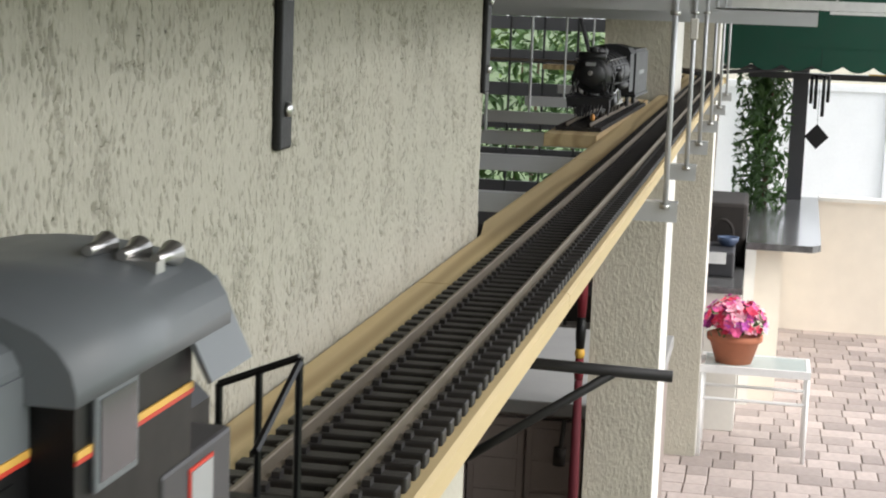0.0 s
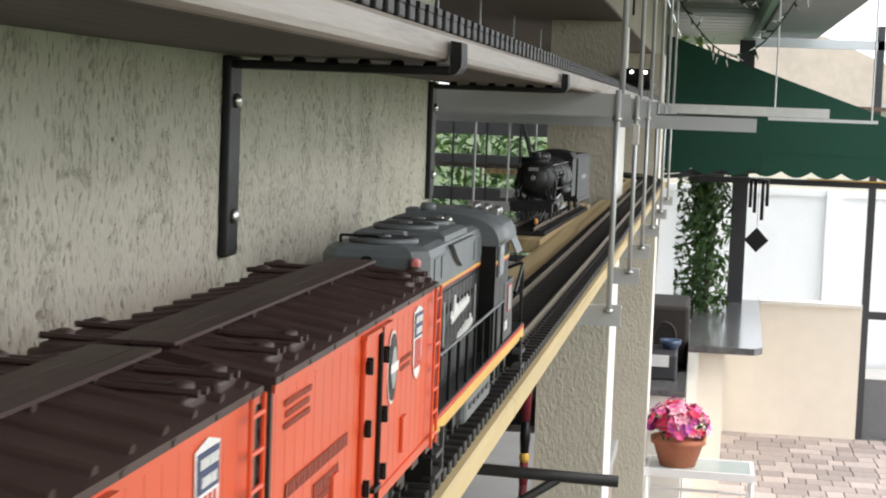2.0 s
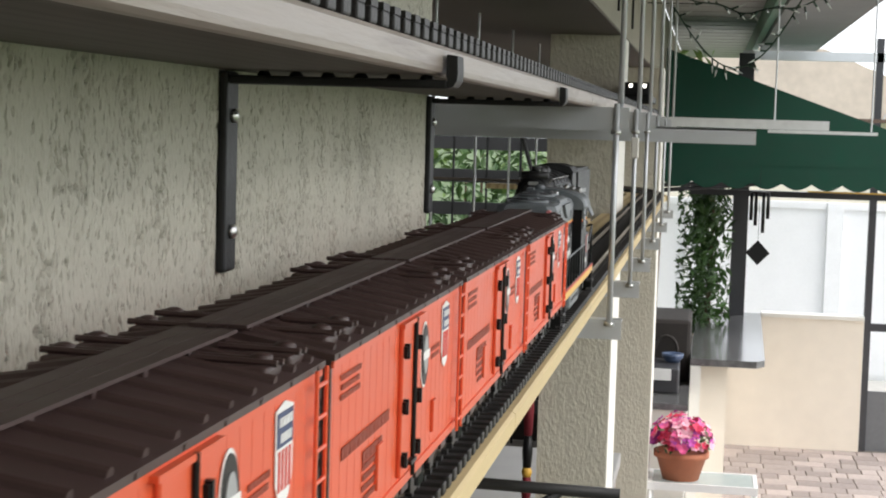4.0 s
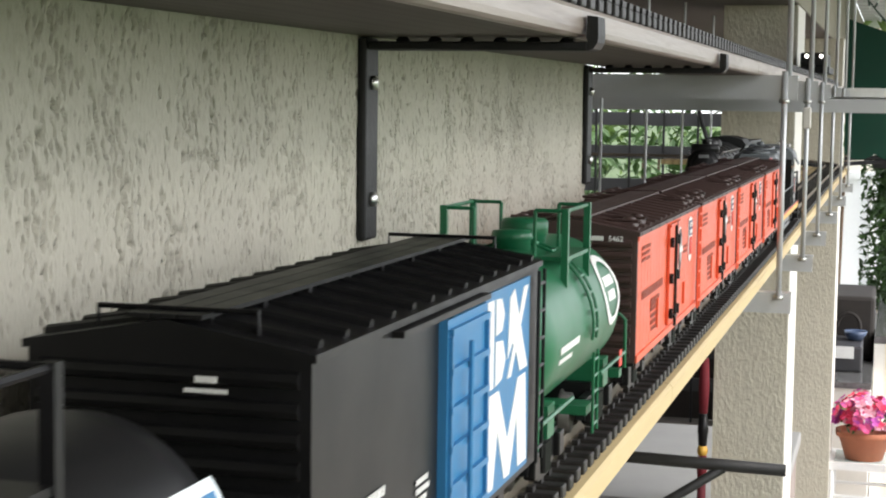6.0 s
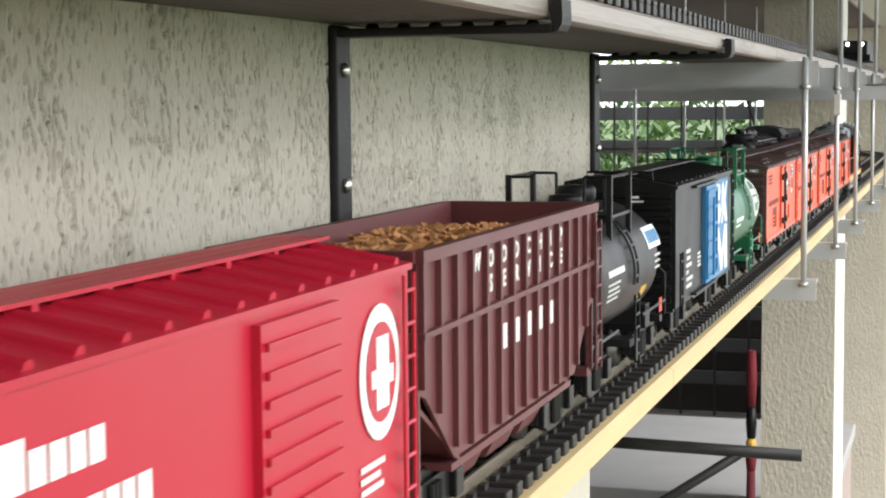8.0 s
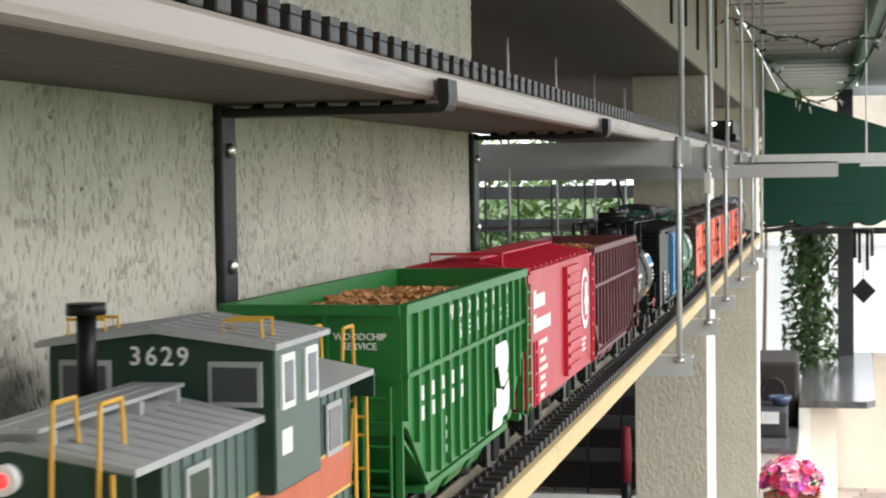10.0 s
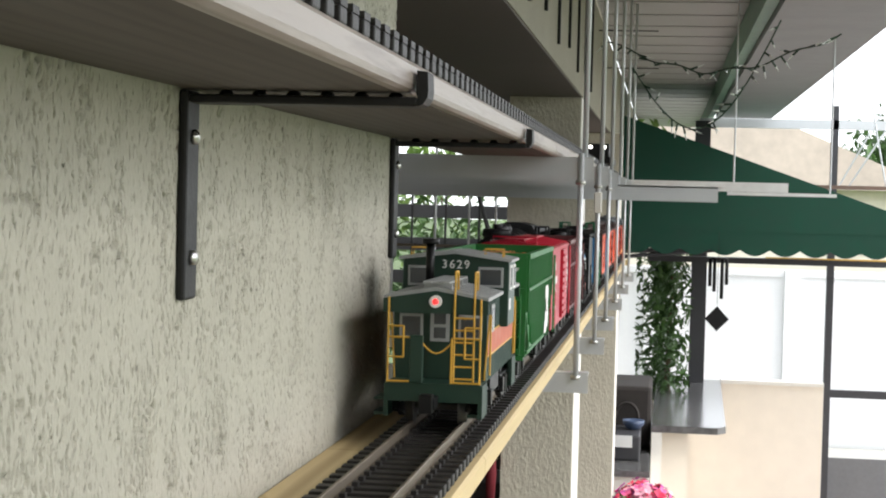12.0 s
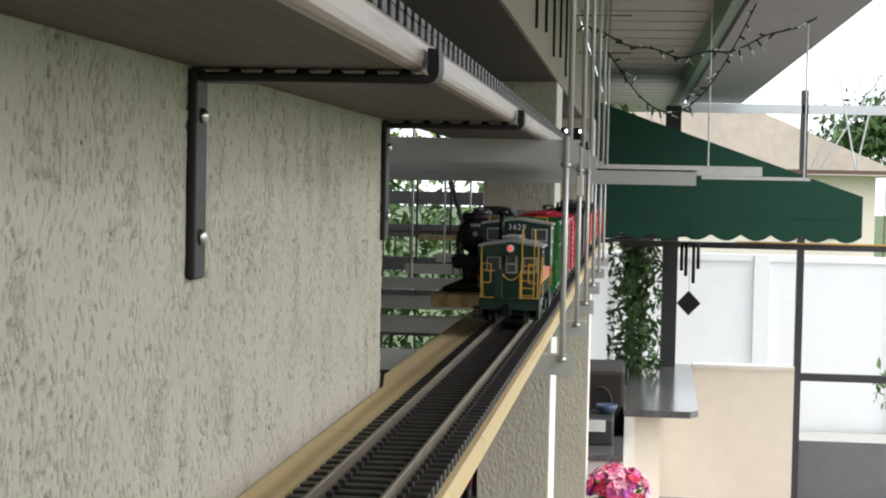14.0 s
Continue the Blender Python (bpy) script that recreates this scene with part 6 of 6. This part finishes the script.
def wind_chime():
    c = thing("wind_chime", "black wind chime with a diamond-shaped sail", "wind chime")
    x, y = 0.60, 9.30
    part("hanger_ring", lathe(bmesh.new(), [(0.05, 1.745), (0.05, 1.755)], 16, "z", (x, y, 0)), PLASTIC_BLACK, c)
    for k, (d, l) in enumerate(((-0.045, 0.16), (-0.02, 0.19), (0.022, 0.23), (0.048, 0.15))):
        part("tube", R((x + d, y + 0.01 * (k % 2), 1.75), (x + d, y + 0.01 * (k % 2), 1.75 - l), 0.010, 10), PLASTIC_BLACK, c)
    part("cord", rods(0.0012, ((x, y, 1.90), (x, y, 1.48))), PLASTIC_BLACK, c)
    part("sail", extrude_y(bmesh.new(), [(x, 1.335), (x + 0.068, 1.405), (x, 1.478), (x - 0.068, 1.405)], y - 0.003, y + 0.003), PLASTIC_BLACK, c, "black diamond-shaped sail")


wind_chime()


def far_track():
    t = thing("patio_track", "narrow track bridge crossing behind the awning", "track")
    part("deck", B(0.2, 9.95, 1.70, 3.2, 10.05, 1.735), ALU_DARK, t)
    part("edge", B(0.9, 9.94, 1.736, 3.2, 9.95, 1.745), YELLOW, t, "yellow edge strip")


far_track()


def suspended_deck():
    d = thing("suspended_deck", "narrow brown track deck hung on thin slanting rods", "track")
    part("deck", B(1.02, 10.10, 2.165, 3.2, 10.20, 2.188), mat("deck_brown", (0.16, 0.10, 0.075), 0.7), d)
    for a, b in ((1.34, 1.66), (1.40, 1.76), (1.62, 1.74), (1.62, 1.50), (1.86, 1.76), (1.86, 2.02)):
        part("hanger_rod", R((a, 10.15, 2.186), (b, 10.15, 2.78), 0.006, 6), ALU, d)


suspended_deck()


def leaf_cloud(name, label, centres, count, size, material, seed, category="shrub", stems=True):
    rnd = random.Random(seed)
    p = thing(name, label, category)
    bm = bmesh.new()
    for k in range(count):
        cx, cy, cz, rx, ry, rz = rnd.choice(centres)
        v = Vector((max(-1, min(1, rnd.gauss(0, 0.45))), max(-1, min(1, rnd.gauss(0, 0.45))), max(-1, min(1, rnd.gauss(0, 0.45)))))
        o = Vector((cx + v.x * rx, cy + v.y * ry, cz + v.z * rz))
        q = Euler((rnd.uniform(-1.2, 1.2), rnd.uniform(-1.2, 1.2), rnd.uniform(0, 6.3))).to_quaternion()
        s = size * rnd.uniform(0.6, 1.3)
        bm.faces.new([bm.verts.new(o + q @ Vector(w)) for w in ((-s, 0, 0), (-0.2 * s, -0.38 * s, 0.1 * s), (s, 0, -0.1 * s), (-0.2 * s, 0.38 * s, 0.1 * s))])
    part("foliage", bm, material, p)
    bm = bmesh.new()
    for cx, cy, cz, rx, ry, rz in centres:
        rod(bm, (cx, cy, -0.05), (cx + 0.05, cy, cz), 0.02, 8, 0.008)
    part("stem", bm, mat("bark", (0.12, 0.08, 0.05), 0.9), p)


leaf_cloud("vine", "leafy green climbing vine beside the kitchen post", [(0.30, 10.3, z, 0.16, 0.25, 0.17) for z in (0.95, 1.15, 1.35, 1.55, 1.7)], 1700, 0.036, LEAF, 4)
leaf_cloud("hedge", "dense green shrubs beyond the porch slats", [(-3.2 + 0.4 * k, 12.2 + 0.3 * (k % 3), 0.3 + 0.45 * j + 0.1 * (k % 2), 0.42, 0.4, 0.40) for k in range(7) for j in range(4)], 4300, 0.060, LEAF, 6)
leaf_cloud("pale_shrub", "sunlit pale green shrubs beyond the porch", [(-2.6 + 0.5 * k, 13.5, 1.5 + 0.4 * (k % 3), 0.5, 0.4, 0.5) for k in range(6)], 1600, 0.07, LEAF2, 7)
leaf_cloud("small_shrub", "small shrub outside the screen", [(2.35, 12.4, 0.55, 0.25, 0.2, 0.25), (2.5, 12.5, 0.8, 0.2, 0.2, 0.2)], 500, 0.06, LEAF2, 9)
leaf_cloud("tree", "distant broad green tree behind the house", [(6.2 + 0.9 * k, 46, 3.4 + 0.5 * (k % 2), 1.1, 1.2, 0.95) for k in range(5)], 4200, 0.17, LEAF, 12, "tree")


# Added backing sheet that darkens the dim area below the slats.
slab("wall_dark_backing", "added dark backing for the dim area under the slat screen", DARK, -4.0, 10.60, 0, -0.18, 10.66, 0.85)


def slat_screen():
    s = thing("slat_fence", "dark horizontal slat screen with thin upright bars", "fence")
    for k in range(9):
        z = 0.2 + k * 0.215
        part("slat", B(-3.2, 10.5, z, -0.18, 10.53, z + 0.085), mat("slat_grey", (0.05, 0.05, 0.05), 0.7) if k == 0 else bpy.data.materials["slat_grey"], s)
    for k in range(14):
        x = -3.1 + k * 0.22
        part("upright", R((x, 10.47, 0.0), (x, 10.47, 2.26), 0.008), IRON, s)
    part("stay", R((-0.80, 8.8, 2.33), (-0.45, 8.8, 1.2), 0.012), ALU_DARK, s)


slat_screen()


def fence():
    f = thing("vinyl_fence", "white vinyl privacy fence beyond the screen", "fence")
    for k in range(9):
        x = -1.0 + k * 1.2
        part("panel", B(x + 0.07, 14.4, -0.05, x + 1.13, 14.44, 1.44), VINYL, f)
        part("post", B(x - 0.065, 14.36, -0.05, x + 0.065, 14.48, 1.50), VINYL, f)
        part("top_rail", B(x + 0.067, 14.38, 1.441, x + 1.133, 14.46, 1.50), VINYL, f)


fence()


def far_house():
    h = thing("house", "distant pale house with a brown shingle roof", "house")
    part("wall", B(-2.6, 34.4, 0, 5.2, 40, 2.42), CREAM, h)
    part("roof", extrude_y(bmesh.new(), [(-3.2, 2.40), (5.8, 2.40), (2.5, 3.78), (-0.2, 3.78)], 33.8, 40.5), ROOF, h)
    part("window", B(3.4, 34.36, 1.1, 4.4, 34.4, 2.1), WINDOW, h)


far_house()


def string_lights():
    s = thing("string_lights", "green wire string of small clear bulbs along the eave", "string lights")
    rnd = random.Random(3)
    pts = []
    for k in range(60):
        u = k / 59
        pts.append(Vector((0.12 + 0.60 * u + 0.01 * math.sin(7 * u), 4.45 - 0.3 * u, 2.50 - 0.09 * math.sin(math.pi * u) + 0.006 * math.sin(25 * u))))
    for k in range(50):
        u = k / 49
        pts.append(Vector((0.19 + 0.40 * u, 4.6 - 0.2 * u, 2.44 + 0.12 * u * u - 0.20 * math.sin(math.pi * u))))
    bm, bulbs = bmesh.new(), bmesh.new()
    for k, (a, b) in enumerate(zip(pts, pts[1:])):
        if (a - b).length < 0.2:
            rod(bm, a, b, 0.0022, 5)
            if k % 2 == 0:
                d = Vector((rnd.uniform(-1, 1), rnd.uniform(-1, 1), rnd.uniform(-1, 0.3))).normalized()
                rod(bm, a, a + d * 0.022, 0.003, 5)
                rod(bulbs, a + d * 0.022, a + d * 0.042, 0.0028, 5, 0.0008)
    part("wire", bm, mat("wire_green", (0.01, 0.04, 0.02), 0.6), s)
    part("bulb", bulbs, mat("clear_bulb", (0.7, 0.75, 0.72), 0.15), s)
    for o in s.children:
        tagged(o, kind="stuff")


string_lights()


def pavers():
    """Concrete pavers in staggered rows: the near ones singly, the rest joined."""
    rnd = random.Random(21)
    meshes = []
    for w in (0.10, 0.15, 0.20):
        bm = bmesh.new()
        box(bm, 0.002, 0.002, -0.012, w - 0.002, 0.148, 0.0, 0.0)
        top = [e for e in bm.edges if all(v.co.z > -0.001 for v in e.verts)]
        bmesh.ops.bevel(bm, geom=top, offset=0.004, segments=1, affect="EDGES")
        meshes.append((w, finish(bm, "paver", PAVER)))
    made = 0
    rest_v, rest_f = [], []
    y = 5.2
    while y < 10.85:
        x = -0.4 - rnd.uniform(0, 0.1)
        while x < 3.1:
            w, me = rnd.choice(meshes)
            near = 0.0 < x < 1.35 and 6.2 < y < 10.8 and made < 295
            if near:
                o = new("paver", me)
                o.parent = patio
                o.matrix_basis = pose(x, y, rnd.uniform(-0.0015, 0.0015), rnd.uniform(-0.3, 0.3), rnd.uniform(-0.3, 0.3), 0)
                made += 1
            else:
                b = len(rest_v)
                z = rnd.uniform(-0.001, 0.001)
                rest_v += [(x + 0.002, y + 0.002, -0.011), (x + w - 0.002, y + 0.002, -0.011), (x + w - 0.002, y + 0.148, -0.011), (x + 0.002, y + 0.148, -0.011), (x + 0.005, y + 0.005, z), (x + w - 0.005, y + 0.005, z), (x + w - 0.005, y + 0.145, z), (x + 0.005, y + 0.145, z)]
                rest_f += [(b + 4, b + 5, b + 6, b + 7), (b, b + 1, b + 5, b + 4), (b + 1, b + 2, b + 6, b + 5), (b + 2, b + 3, b + 7, b + 6), (b + 3, b, b + 4, b + 7)]
            x += w
        y += 0.15
    me = bpy.data.meshes.new("pavers")
    me.from_pydata(rest_v, [], rest_f)
    me.materials.append(PAVER)
    o = tagged(new("pavers", me), kind="stuff")
    o.parent = patio


pavers()
motions()
